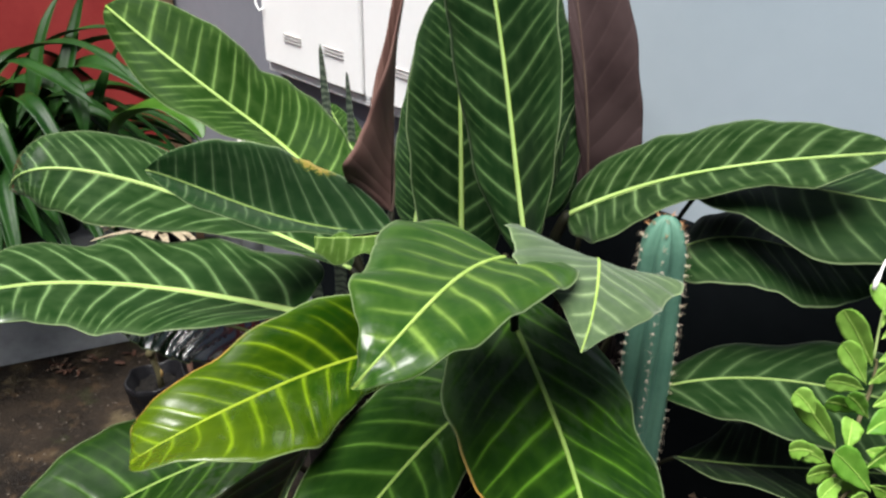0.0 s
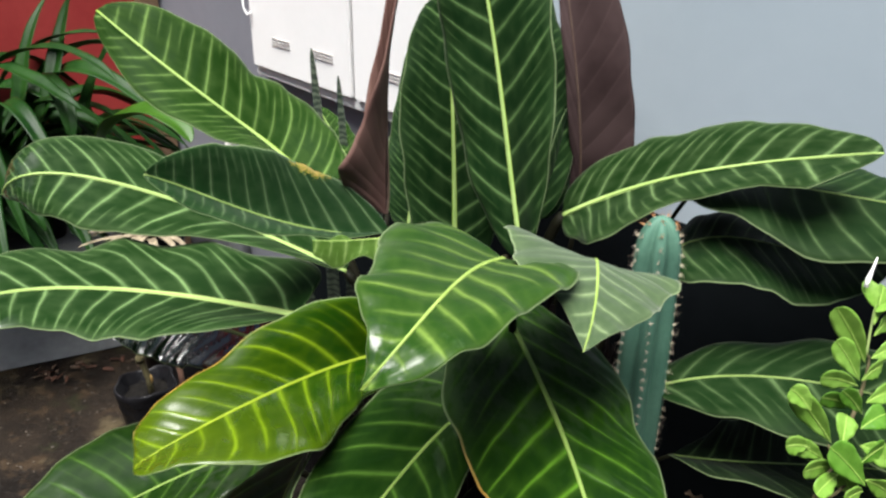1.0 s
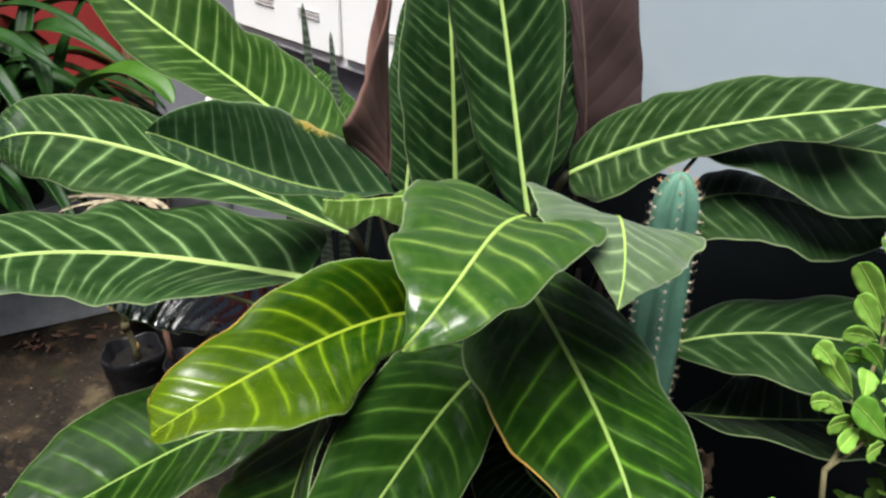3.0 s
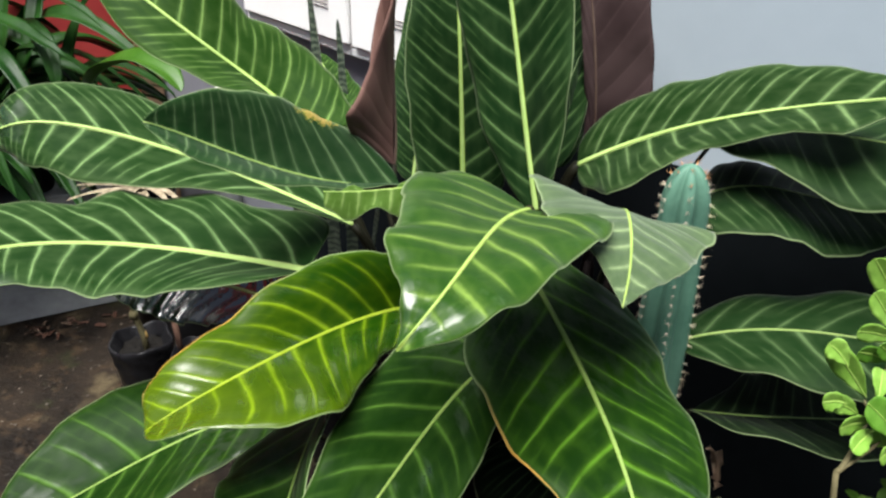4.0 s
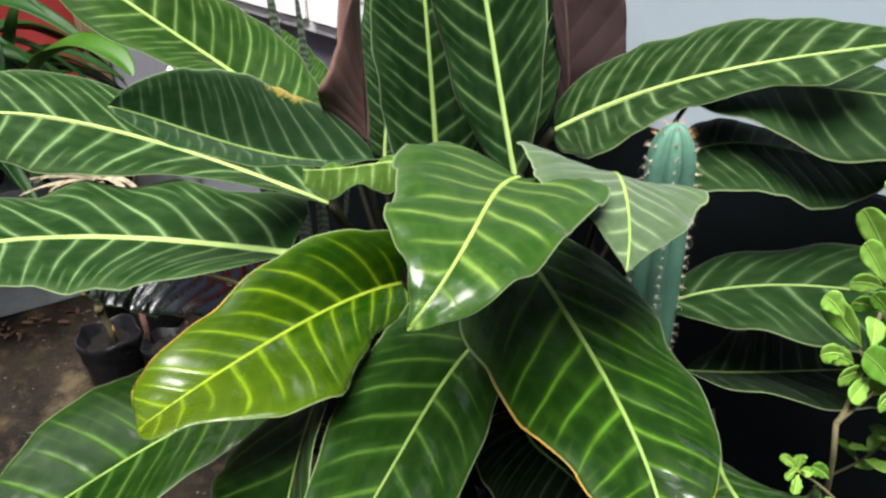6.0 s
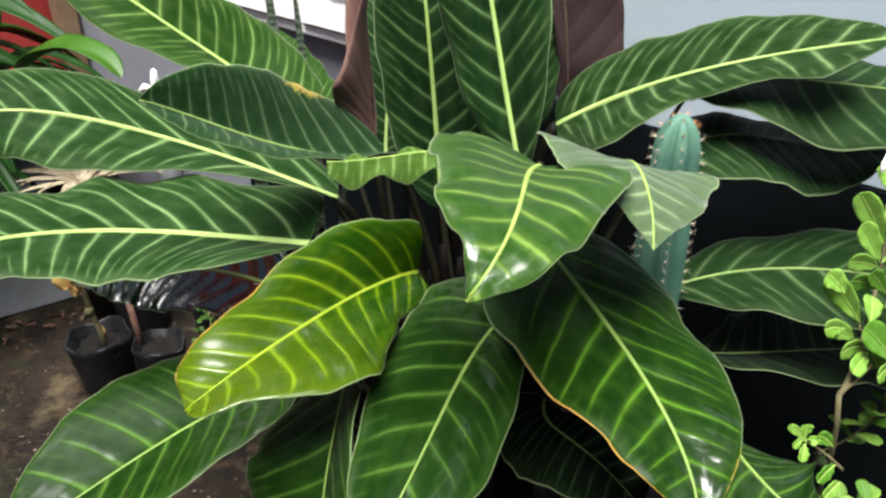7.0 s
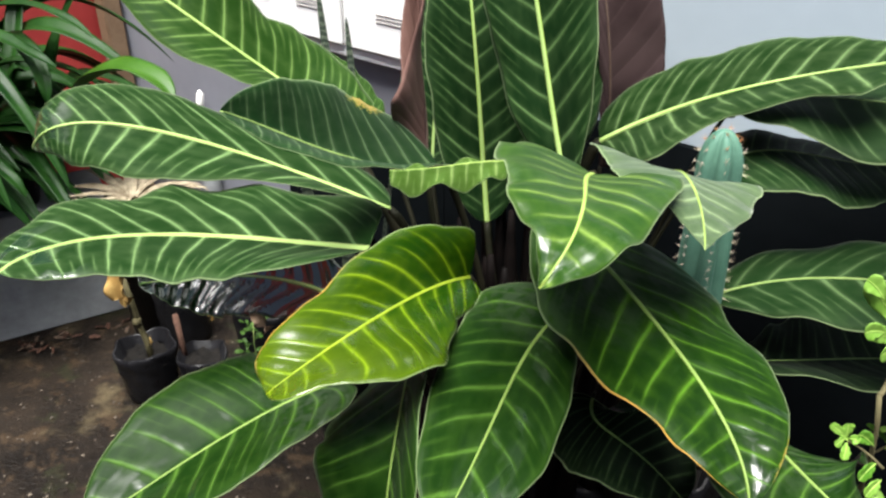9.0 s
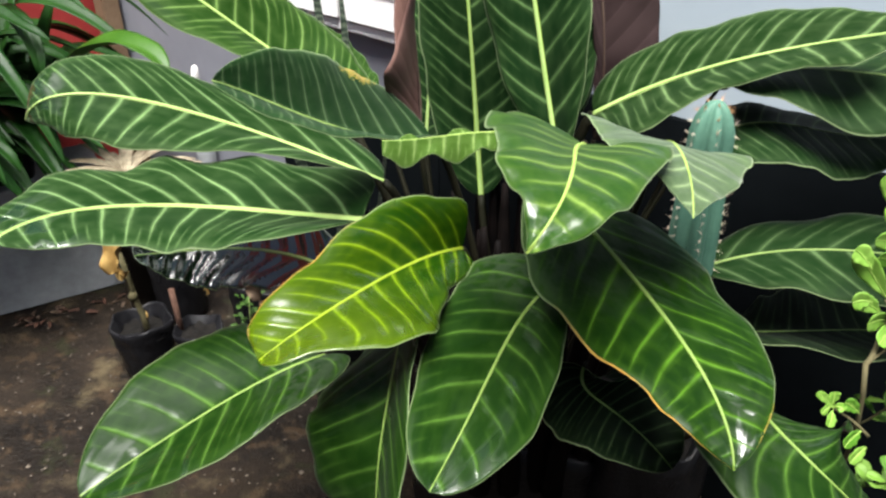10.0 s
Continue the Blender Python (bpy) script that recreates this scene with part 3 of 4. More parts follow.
big_leaf([(-0.222, 1.376, 0.995), (-0.328, 1.520, 1.050), (-0.398, 1.392, 1.138), (-0.628, 1.518, 1.292)], (-0.075, 0.625), 0.117, (0.290, 0.472), (0.871, -0.456, 0.337, 0.126), (0.295, 0.035), RAISED, "raised green striped leaf", wave=(0.003, 4, 2.2), rib_size=0.0085, swell=((0.000, 0.000, 0.000, 0.001, 0.003, 0.003, -0.009, -0.020, -0.102, -0.066), (0.061, -0.123, -0.087, 0.082, 0.031, -0.119, 0.008, 0.097, 0.113, 0.060)))
big_leaf([(0.206, 1.200, 1.022), (0.307, 1.144, 1.106), (0.381, 1.035, 1.173), (0.536, 0.907, 1.232)], (-0.466, -0.451), 0.096, (0.355, 0.520), (0.250, 0.118, -0.015, 0.211), (0.044, 0.059), VELVET, "long velvety leaf reaching out with a wavy margin", wave=(0.0015, 4.5, 0.9), rib_size=0.0090, swell=((-0.012, -0.001, -0.004, 0.052, -0.041, -0.019, 0.064, 0.002, -0.082, -0.012), (-0.013, 0.012, 0.213, 0.139, 0.010, -0.312, -0.182, -0.266, 0.400, 0.009)))
big_leaf([(0.135, 1.142, 0.969), (0.099, 1.226, 1.178), (0.087, 1.272, 1.371), (0.024, 1.326, 1.522)], (0.584, 0.372), 0.094, (0.515, 0.463), (0.179, -0.119, 0.487, -0.189), (0.176, -0.006), UPRIGHT, "upright velvety leaf with a bright midrib", upright=True, rib_size=0.0078)
big_leaf([(0.036, 1.309, 0.825), (0.031, 1.38, 0.983), (0.033, 1.458, 1.161), (0.017, 1.546, 1.322)], (-0.187, -0.167), 0.102, (0.529, 0.486), (0.262, 0.126, 0.2, 0.1), (-0.049, 0.008), UPRIGHT, "upright dark velvety leaf", upright=True, rib_size=0.0068)
big_leaf([(-0.086, 1.225, 1.011), (-0.074, 1.276, 1.082), (-0.110, 1.313, 1.180), (-0.052, 1.501, 1.463)], (-0.731, -1.312), 0.090, (0.439, 1.029), (0.277, 0.570, -2.900, -2.900), (-1.048, 0.058), BROWN, "half-rolled leaf showing its brown underside", BROWN, upright=True, rib=RIB_DARK, wave=(0.003, 3, 0), swell=((0.025, 0.166, -0.019, 0.031, 0.005, 0.003), (0.000, 0.000, 0.000, 0.000, 0.000, 0.000)))
big_leaf([(0.244, 1.297, 0.934), (0.257, 1.264, 1.087), (0.224, 1.298, 1.277), (0.186, 1.408, 1.498)], (0.333, 0.361), 0.043, (0.498, 0.522), (0.2, 0.1, 0.261, 0.212), (1.6, 0.019), PURPLE, "upright leaf turned to show its purple underside", PURPLE, upright=True, rib=RIB_DARK)
big_leaf([(-0.004, 0.950, 1.100), (-0.061, 0.932, 1.111), (-0.115, 0.916, 1.104), (-0.164, 0.920, 1.107)], (0.1, 0.0), 0.0155, (0.10, 0.14), (-0.95, -1.3, -0.5, -0.5), (-1.3, 0.0), LIP, "small young leaf with a drooping crimped lip", LIP, wave=(0.009, 2.3, 2.0), rib_size=0.0006, nu=60, pleat=0.002, veins=9)
big_leaf([(-0.056, 1.42, 0.893), (-0.051, 1.482, 0.95), (-0.015, 1.567, 1.061), (-0.041, 1.665, 1.216)], (0.117, 0.11), 0.060, (0.503, 0.538), (0.165, 0.078, 0.2, 0.1), (0.002, 0.015), UPRIGHT, "narrow upright leaf standing at the back", upright=True, rib_size=0.005)
big_leaf([(0.16, 1.231, 0.997), (0.162, 1.31, 1.175), (0.109, 1.421, 1.304), (0.155, 1.563, 1.445)], (-0.248, -0.454), 0.097, (0.527, 0.567), (0.2, 0.1, 0.296, -0.171), (0.013, -0.001), UPRIGHT, "upright dark velvety leaf", upright=True)
big_leaf([(0.174, 1.242, 1.000), (0.227, 1.289, 1.104), (0.247, 1.386, 1.194), (0.243, 1.357, 1.114)], (-0.429, -0.994), 0.044, (0.461, 0.720), (0.282, 0.132, 0.044, -0.502), (0.031, 0.054), UPRIGHT, "small folded upright leaf", upright=True, rib_size=0.002, wave=(0.001, 3, 0), swell=((0.000, 0.000, 0.000), (0.050, 0.028, 0.016)))
big_leaf([(-0.148, 1.564, 0.922), (-0.181, 1.626, 0.955), (-0.221, 1.688, 0.992), (-0.264, 1.756, 1.046)], (-0.048, -0.067), 0.050, (0.548, 0.508), (0.2, 0.1, 0.203, 0.068), (-0.001, 0.0), RAISED, "short green leaf with a browned margin")
big_leaf([(-0.232, 1.056, 0.824), (-0.366, 1.302, 0.765), (-0.513, 1.363, 0.71), (-0.601, 1.248, 0.773)], (0.62, 0.58), 0.085, (0.478, 0.482), (0.038, 0.075, 0.2, 0.1), (0.034, -0.004), WET, "rain-wet dark leaf mirroring the sky", wave=(0.006, 6, 0.4), pleat=0.009)
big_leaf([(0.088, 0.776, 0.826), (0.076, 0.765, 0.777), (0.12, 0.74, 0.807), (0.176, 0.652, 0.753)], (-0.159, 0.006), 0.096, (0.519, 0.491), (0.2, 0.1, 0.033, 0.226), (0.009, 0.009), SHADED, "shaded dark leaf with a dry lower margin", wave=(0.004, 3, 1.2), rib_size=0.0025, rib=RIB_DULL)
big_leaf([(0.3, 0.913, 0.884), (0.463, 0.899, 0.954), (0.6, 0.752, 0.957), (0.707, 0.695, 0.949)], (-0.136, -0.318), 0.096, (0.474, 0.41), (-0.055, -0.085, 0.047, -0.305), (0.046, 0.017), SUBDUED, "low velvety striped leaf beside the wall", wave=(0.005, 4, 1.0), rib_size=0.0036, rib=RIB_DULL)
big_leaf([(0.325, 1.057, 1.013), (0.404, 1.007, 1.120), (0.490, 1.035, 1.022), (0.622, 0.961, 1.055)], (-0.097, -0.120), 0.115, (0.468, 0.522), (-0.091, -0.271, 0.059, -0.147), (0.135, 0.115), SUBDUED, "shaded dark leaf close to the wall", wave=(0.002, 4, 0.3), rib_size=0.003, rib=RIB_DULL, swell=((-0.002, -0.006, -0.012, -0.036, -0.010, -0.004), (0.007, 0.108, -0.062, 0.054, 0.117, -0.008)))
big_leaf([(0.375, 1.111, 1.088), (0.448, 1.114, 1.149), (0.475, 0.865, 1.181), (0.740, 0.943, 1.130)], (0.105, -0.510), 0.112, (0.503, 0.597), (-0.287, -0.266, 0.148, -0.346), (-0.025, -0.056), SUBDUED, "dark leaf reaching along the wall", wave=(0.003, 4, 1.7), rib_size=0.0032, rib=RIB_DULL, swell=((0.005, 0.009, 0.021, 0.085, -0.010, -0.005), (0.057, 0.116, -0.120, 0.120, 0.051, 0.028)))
big_leaf([(-0.261, 0.903, 0.783), (-0.311, 0.819, 0.831), (-0.385, 0.846, 0.776), (-0.577, 0.735, 0.713)], (-0.115, 0.252), 0.119, (0.566, 0.608), (0.276, 0.282, -0.008, 0.406), (0.060, -0.015), GLOSSY, "broad low leaf with wet shine", wave=(0.002, 3, 1.3), rib_size=0.0046, swell=((0.020, 0.057, -0.041, 0.032, 0.044, -0.043), (-0.005, -0.015, -0.008, -0.059, 0.126, 0.065)), rib=RIB_MID)
big_leaf([(-0.144, 0.904, 0.856), (-0.159, 0.621, 0.990), (-0.224, 0.561, 0.886), (-0.193, 0.605, 0.629)], (-1.004, -0.565), 0.088, (0.580, 0.563), (0.320, 0.121, 0.335, 0.391), (0.365, -0.007), GLOSSY, "low hanging dark glossy leaf", wave=(0.003, 4, 0.2), rib_size=0.005, swell=((-0.036, -0.104, -0.046, -0.016), (0.018, 0.051, 0.066, -0.057)), rib=RIB_MID)
big_leaf([(0.307, 0.71, 0.798), (0.239, 0.589, 0.882), (0.291, 0.504, 0.858), (0.425, 0.537, 0.704)], (0.073, -0.147), 0.104, (0.485, 0.546), (-0.243, 0.13, -0.057, -0.075), (0.067, -0.001), GLOSSY, "low drooping green leaf", wave=(0.003, 3, 0.7), rib_size=0.005, rib=RIB_MID)
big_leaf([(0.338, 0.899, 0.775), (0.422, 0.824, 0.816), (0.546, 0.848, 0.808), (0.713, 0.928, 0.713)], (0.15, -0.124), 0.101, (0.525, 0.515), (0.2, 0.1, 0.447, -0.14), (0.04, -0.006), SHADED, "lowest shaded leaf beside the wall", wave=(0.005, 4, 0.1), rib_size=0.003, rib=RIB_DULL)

# stems that carry the leaves from a black planting bag
def bag(name, where, radius, height, label, soil_at=0.75, lean=0.0, squash=1.0):
    """A soft black planting bag with a folded rim, creased sides and soil inside."""
    ob = thing(name, where, label, "plant bag")
    sides, rings = 40, 12
    verts, faces = [], []
    for i in range(rings + 1):
        h = i / rings
        for j in range(sides):
            a = 2 * math.pi * j / sides
            crease = 0.035 * math.sin(5 * a + 1.3 * where[0] * 10) + 0.02 * math.sin(9 * a + 7 * h) + 0.015 * math.sin(23 * h + 3 * a)
            r = radius * (0.80 + 0.20 * h ** 0.7) * (1 + crease * (0.4 + h))
            verts.append((r * math.cos(a) * squash, r * math.sin(a), height * h * (1 + 0.05 * math.sin(3 * a + where[0] * 9) * h)))
    for i in range(rings + 1):
        h = 1 - i / rings * (1 - soil_at)
        for j in range(sides):
            a = 2 * math.pi * j / sides
            k = 0.93 * (1 - 0.02 * i)
            x, y, z = verts[rings * sides + j]
            verts.append((x * k, y * k, z * h + 0.004 * (i == 0)))
    n = sides
    for i in range(2 * rings + 1):
        for j in range(sides):
            faces.append((i * n + j, i * n + (j + 1) % n, (i + 1) * n + (j + 1) % n, (i + 1) * n + j))
    faces.append(tuple(range(n))[::-1])
    part("bag", mesh("bag", verts, faces, [BAG]), ob)
    sv = [(0, 0, height * soil_at + 0.012)]
    sf = []
    for i in range(1, 9):
        for j in range(sides):
            a = 2 * math.pi * j / sides
            r = radius * 0.95 * i / 8
            sv.append((r * math.cos(a) * squash, r * math.sin(a), height * soil_at + 0.012 * noise.noise(Vector((r * 60 * math.cos(a), r * 60 * math.sin(a), where[0] * 5)))))
    for j in range(sides):
        sf.append((0, 1 + j, 1 + (j + 1) % sides))
        for i in range(7):
            sf.append((1 + i * sides + j, 1 + (i + 1) * sides + j, 1 + (i + 1) * sides + (j + 1) % sides, 1 + i * sides + (j + 1) % sides))
    part("soil", mesh("soil", sv, sf, [SOIL]), ob, "dark crumbly soil")
    return ob


bag("planting_bag", (0.10, 1.16, 0), 0.24, 0.50, "large black planting bag holding the striped plant", 0.92)
# Mostly added stalks: a near-black fill for the shade between the leaf bases.
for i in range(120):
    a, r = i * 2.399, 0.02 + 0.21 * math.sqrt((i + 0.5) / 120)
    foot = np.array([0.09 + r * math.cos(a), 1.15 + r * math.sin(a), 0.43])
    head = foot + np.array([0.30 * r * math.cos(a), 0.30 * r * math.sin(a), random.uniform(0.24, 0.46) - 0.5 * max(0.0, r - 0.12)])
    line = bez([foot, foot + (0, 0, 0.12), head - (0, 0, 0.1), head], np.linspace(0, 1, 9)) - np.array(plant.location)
    part("fill_stalk", tube("fill_stalk", line, (0.022, 0.019, 0.014, 0.005), STALK_SHADE, 7), plant, "near-black purple stalk filling the shaded heart of the plant")

# ---- wall cabinet ----
def wall_point(s, z, out=0.0):
    q = WALL_A + s * WALL_DIR - out * np.array([0.76, 0.65])
    return (q[0], q[1], z)


CAB_S, CAB_W, CAB_Z, CAB_H = 0.888, 0.538, 0.929, 0.82
cab = new("meter_cabinet")
cab.matrix_world = pose(*wall_point(CAB_S, CAB_Z), 0, 0, WALL_YAW)
tagged(cab, "white enamelled meter cabinet with two vented doors", "cabinet")
part("body", box_mesh("body", (2 * CAB_W + 0.02, 0.05, CAB_H), WHITE, 0.004, (CAB_W + 0.01, -0.025, CAB_H / 2)), cab)
for d in range(2):
    x0 = 0.012 + d * (CAB_W + 0.002)
    w, h = CAB_W - 0.014, CAB_H - 0.05
    door = part("door", box_mesh("door", (w, 0.014, h), WHITE, 0.003, (x0 + w / 2, -0.0595, 0.035 + h / 2)), cab, "white vented cabinet door")
    for g in range(2):
        for k in range(3):
            gx = x0 + w * (0.24 + 0.42 * g)
            part("louvre", box_mesh("louvre", (0.098, 0.005, 0.0035), SLOT, 0.001, (gx + 0.05, -0.0675, 0.118 + 0.0095 * k)), door, "grey louvre slot")
    part("reveal", box_mesh("reveal", (w * 0.97, 0.003, 0.004), SLOT, 0.0, (x0 + w / 2, -0.054, 0.030)), cab, "dark gap under the door")
    part("hinge_gap", box_mesh("hinge_gap", (0.004, 0.003, h), SLOT, 0.0, (x0 + w + 0.004, -0.0535, 0.035 + h / 2)), cab, "dark gap beside the door")
latch = part("latch", tube("latch", [(0.02, -0.07, 0.27), (0.012, -0.085, 0.25), (0.012, -0.085, 0.21), (0.024, -0.08, 0.19), (0.03, -0.07, 0.2)], (0.003, 0.003), WHITE), cab, "bent white hasp")

# mid-grey panel from the corner on, painting in the shade round the cabinet
GREY_WALL_SHADE = plain("mid_grey_wall_shade", (0.185, 0.19, 0.22), (0.215, 0.22, 0.25), 2.5, 0.75, 0.12)
band = new("wall_shade_panel", box_mesh("wall_shade_panel", (2.0, 0.004, 1.42), GREY_WALL_SHADE, 0.001, (1.0, 0.0, 0.71)))
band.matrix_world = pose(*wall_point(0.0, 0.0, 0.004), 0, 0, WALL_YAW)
tagged(band, "mid-grey panel painting in the shade on the wall round the cabinet", "wall band", kind="structure")

# dark panels low on the wall, painting in the shade behind the plant
LOW_SHADE = plain("low_wall_shade", (0.0035, 0.0048, 0.0055), (0.0062, 0.0080, 0.0092), 3, 0.7, spec=0.03)
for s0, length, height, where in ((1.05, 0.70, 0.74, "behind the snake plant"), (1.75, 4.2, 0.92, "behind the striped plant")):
    dado = new("dado", box_mesh("dado", (length, 0.012, height), LOW_SHADE, 0.003, (length / 2, 0.0, height / 2)))
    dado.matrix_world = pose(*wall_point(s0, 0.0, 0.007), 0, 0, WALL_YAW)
    tagged(dado, "dark panel standing in for shade on the wall " + where, "dado", kind="structure")

# ---- columnar cactus ----
cactus = thing("columnar_cactus", (0.280, 0.915, -0.013), "tall blue-green columnar cactus with pale spines", "cactus")
RIBS = 6


def cactus_r(h):
    return (0.0315 + 0.006 * min(1.0, max(0.0, (1.08 - h) / 0.2))) * (1 + 0.03 * math.sin(14 * h)) * (1 if h < 1.10 else math.sqrt(max(0.0, 1 - ((h - 1.10) / 0.0565) ** 2)))


hs = [0.18 + 0.92 * i / 46 for i in range(47)] + [1.10 + 0.0563 * math.sin(math.pi / 2 * i / 9) for i in range(1, 10)]
sides = RIBS * 8
cv, cf = [], []
for h in hs:
    r = cactus_r(h)
    for j in range(sides):
        a = 2 * math.pi * j / sides
        g = 0.64 + 0.36 * abs(math.cos(RIBS * a / 2)) ** 0.9
        cv.append((r * g * math.cos(a + 0.3), r * g * math.sin(a + 0.3), h))
for i in range(len(hs) - 1):
    for j in range(sides):
        cf.append((i * sides + j, i * sides + (j + 1) % sides, (i + 1) * sides + (j + 1) % sides, (i + 1) * sides + j))
cf.append(tuple((len(hs) - 1) * sides + j for j in range(sides)))
part("column", mesh("column", cv, cf, [CACTUS]), cactus)
sv, sf, av, af, tv, tf = [], [], [], [], [], []
for k in range(RIBS):
    a = 2 * math.pi * k / RIBS + 0.3
    h = 0.55
    while h < 1.158:
        r = cactus_r(h) * 1.0
        c = Vector((r * math.cos(a), r * math.sin(a), h))
        out = Vector((math.cos(a), math.sin(a), 0.15 if h < 1.12 else 1.2)).normalized()
        n0 = len(av)
        for dx, dy, dz in ((1, 0, 0), (-1, 0, 0), (0, 1, 0), (0, -1, 0), (0, 0, 1), (0, 0, -1)):
            av.append(c + Vector((dx, dy, dz)) * 0.0013)
        af += [tuple(n0 + i for i in f) for f in ((0, 2, 4), (2, 1, 4), (1, 3, 4), (3, 0, 4), (2, 0, 5), (1, 2, 5), (3, 1, 5), (0, 3, 5))]
        for q in range(8 if h < 1.12 else 16):
            d = (out + 0.9 * Vector((random.uniform(-1, 1), random.uniform(-1, 1), random.uniform(-1, 1)))).normalized()
            e = c + d * random.uniform(0.004, 0.0115)
            x = d.orthogonal().normalized() * 0.00023
            y = d.cross(x)
            pv, pf = (sv, sf) if h < 1.135 else (tv, tf)
            n1 = len(pv)
            pv += [c + x, c - 0.5 * x + 0.87 * y, c - 0.5 * x - 0.87 * y, e]
            pf += [(n1, n1 + 1, n1 + 3), (n1 + 1, n1 + 2, n1 + 3), (n1 + 2, n1, n1 + 3)]
        h += 0.0150 + random.uniform(-0.002, 0.002)
tagged(part("spine_tuft", mesh("spine_tuft", sv, sf, [SPINE], smooth=False), cactus, "stiff straw-coloured spines"), kind="stuff")
tagged(part("crown_spine_tuft", mesh("crown_spine_tuft", tv, tf, [CROWN_SPINE], smooth=False), cactus, "fresh orange-brown spines at the tip"), kind="stuff")
tagged(part("areole", mesh("areole", av, af, [AREOLE]), cactus, "woolly pale tufts"), kind="stuff")
bag("planting_bag", (0.275, 0.93, 0), 0.10, 0.60, "tall black planting bag of the cactus", 0.93)


# ---- small-leaved shrub ----
def small_leaf(length, width, mat, cup=0.25):
    P = [(0, 0, 0), (length * 0.33, 0, length * 0.06), (length * 0.66, 0, length * 0.05), (length, 0, -length * 0.06)]
    verts, faces, slots, maps, M, N = blade(P, (0, 0), width, (0.85, 0.42), (cup, cup, cup, cup), nu=16, nv=4, wave=(0.0006, 3, 0), pleat=0.0, bulge=0.02, thick=0.0004)
    return verts, faces


SHRUB_RIB = plain("pale_shrub_rib", (0.24, 0.38, 0.07), (0.32, 0.46, 0.11), 60, 0.5)
shrub = thing("leafy_shrub", (0.53, 0.83, 0.0), "bright green shrub with small spoon-shaped leaves", "shrub")
sh_leaf = {}
for i, (ln, wd, mt) in enumerate(((0.050, 0.0125, SHRUB), (0.042, 0.0120, SHRUB), (0.034, 0.0105, SHRUB), (0.040, 0.0115, SHRUB_DARK))):
    vv, ff = small_leaf(ln, wd, mt)
    sh_leaf[i] = mesh("leaf", vv, ff, [mt])


def set_leaf(base, tip, width, mat, roll=0.0):
    base, tip = np.array(base), np.array(tip)
    d = tip - base
    verts, faces, slots, maps, M, N = blade([base, base + d * 0.33 + (0, 0, 0.004), base + d * 0.66 + (0, 0, 0.004), tip], (roll, roll + 0.2), width, (0.95, 0.42), (0.3, 0.1, 0.3, 0.1), nu=20, nv=5, wave=(0.0008, 3, 0), pleat=0.0, bulge=0.03, thick=0.0005, upright=True)
    leaf = part("leaf", mesh("leaf", verts - np.array(shrub.location), faces, [mat]), shrub)
    part("midrib", tube("midrib", M + 0.0004 * N - np.array(shrub.location), (0.0008, 0.0006, 0.0003), SHRUB_RIB, 6), leaf)


def twig(points, r0, r1, count, size, start=0.2, seed=0):
    """A twig with leaves set round it, denser towards its end."""
    rng = random.Random(seed)
    line = bez(points, np.linspace(0, 1, 14)) - np.array(shrub.location)
    stem = part("twig", tube("twig", line, (r0, r1), TWIG if r0 > 0.0016 else PETIOLE_SHRUB, 7), shrub)
    for i in range(count):
        f = start + (1 - start) * (i + 0.5) / count
        p = Vector(bez(points, np.array([f]))[0] - np.array(shrub.location))
        az = i * 2.4 + rng.uniform(-0.4, 0.4)
        m = pose(*p, 0, 0, math.degrees(az)) @ pose(0, 0, 0, rng.uniform(-25, 25), -rng.uniform(5, 60) * (0.55 + 0.6 * f), 0)
        leaf = part("leaf", sh_leaf[rng.choice(size)], shrub)
        leaf.matrix_local = m @ Matrix.Scale(rng.uniform(0.8, 1.15), 4)


PETIOLE_SHRUB = plain("green_shrub_stem", (0.16, 0.24, 0.07), (0.26, 0.32, 0.12), 40, 0.6)
twig([(0.530, 0.830, 0.000), (0.652, 0.987, 0.216), (0.377, 0.569, 0.768), (0.391, 0.646, 0.905)], 0.0042, 0.0030, 0, (0,))
twig([(0.391, 0.646, 0.905), (0.418, 0.660, 0.896), (0.543, 0.816, 1.007), (0.510, 0.794, 1.015)], 0.0034, 0.0016, 0, (0,))
twig([(0.510, 0.794, 1.015), (0.515, 0.807, 1.041), (0.517, 0.812, 1.051), (0.521, 0.820, 1.069)], 0.0016, 0.0010, 2, (2,), 0.8, 3)
twig([(0.391, 0.646, 0.905), (0.550, 0.737, 0.907), (0.419, 0.676, 0.952), (0.431, 0.695, 0.962)], 0.0022, 0.0012, 0, (0,))
twig([(0.390, 0.604, 0.829), (0.379, 0.611, 0.840), (0.369, 0.618, 0.850), (0.350, 0.625, 0.858)], 0.0022, 0.0012, 0, (0,))
twig([(0.53, 0.82, 0.50), (0.55, 0.78, 0.54), (0.56, 0.74, 0.57), (0.565, 0.72, 0.62)], 0.0022, 0.0012, 12, (2, 3, 1), 0.25, 7)
twig([(0.535, 0.82, 0.62), (0.58, 0.80, 0.66), (0.60, 0.79, 0.72), (0.61, 0.78, 0.78)], 0.0022, 0.0012, 14, (1, 3, 2), 0.25, 8)
part("bud", tube("bud", np.array([(0.519, 0.838, 1.124), (0.514, 0.833, 1.112), (0.508, 0.827, 1.101), (0.505, 0.823, 1.092)]) - np.array(shrub.location), (0.0010, 0.0015, 0.0032, 0.0025), BLOSSOM), shrub, "white drooping flower bud")
set_leaf((0.501, 0.779, 1.015), (0.455, 0.787, 1.085), 0.0155, SHRUB, 0.3)
set_leaf((0.489, 0.762, 1.001), (0.449, 0.762, 1.056), 0.0145, SHRUB, -0.2)
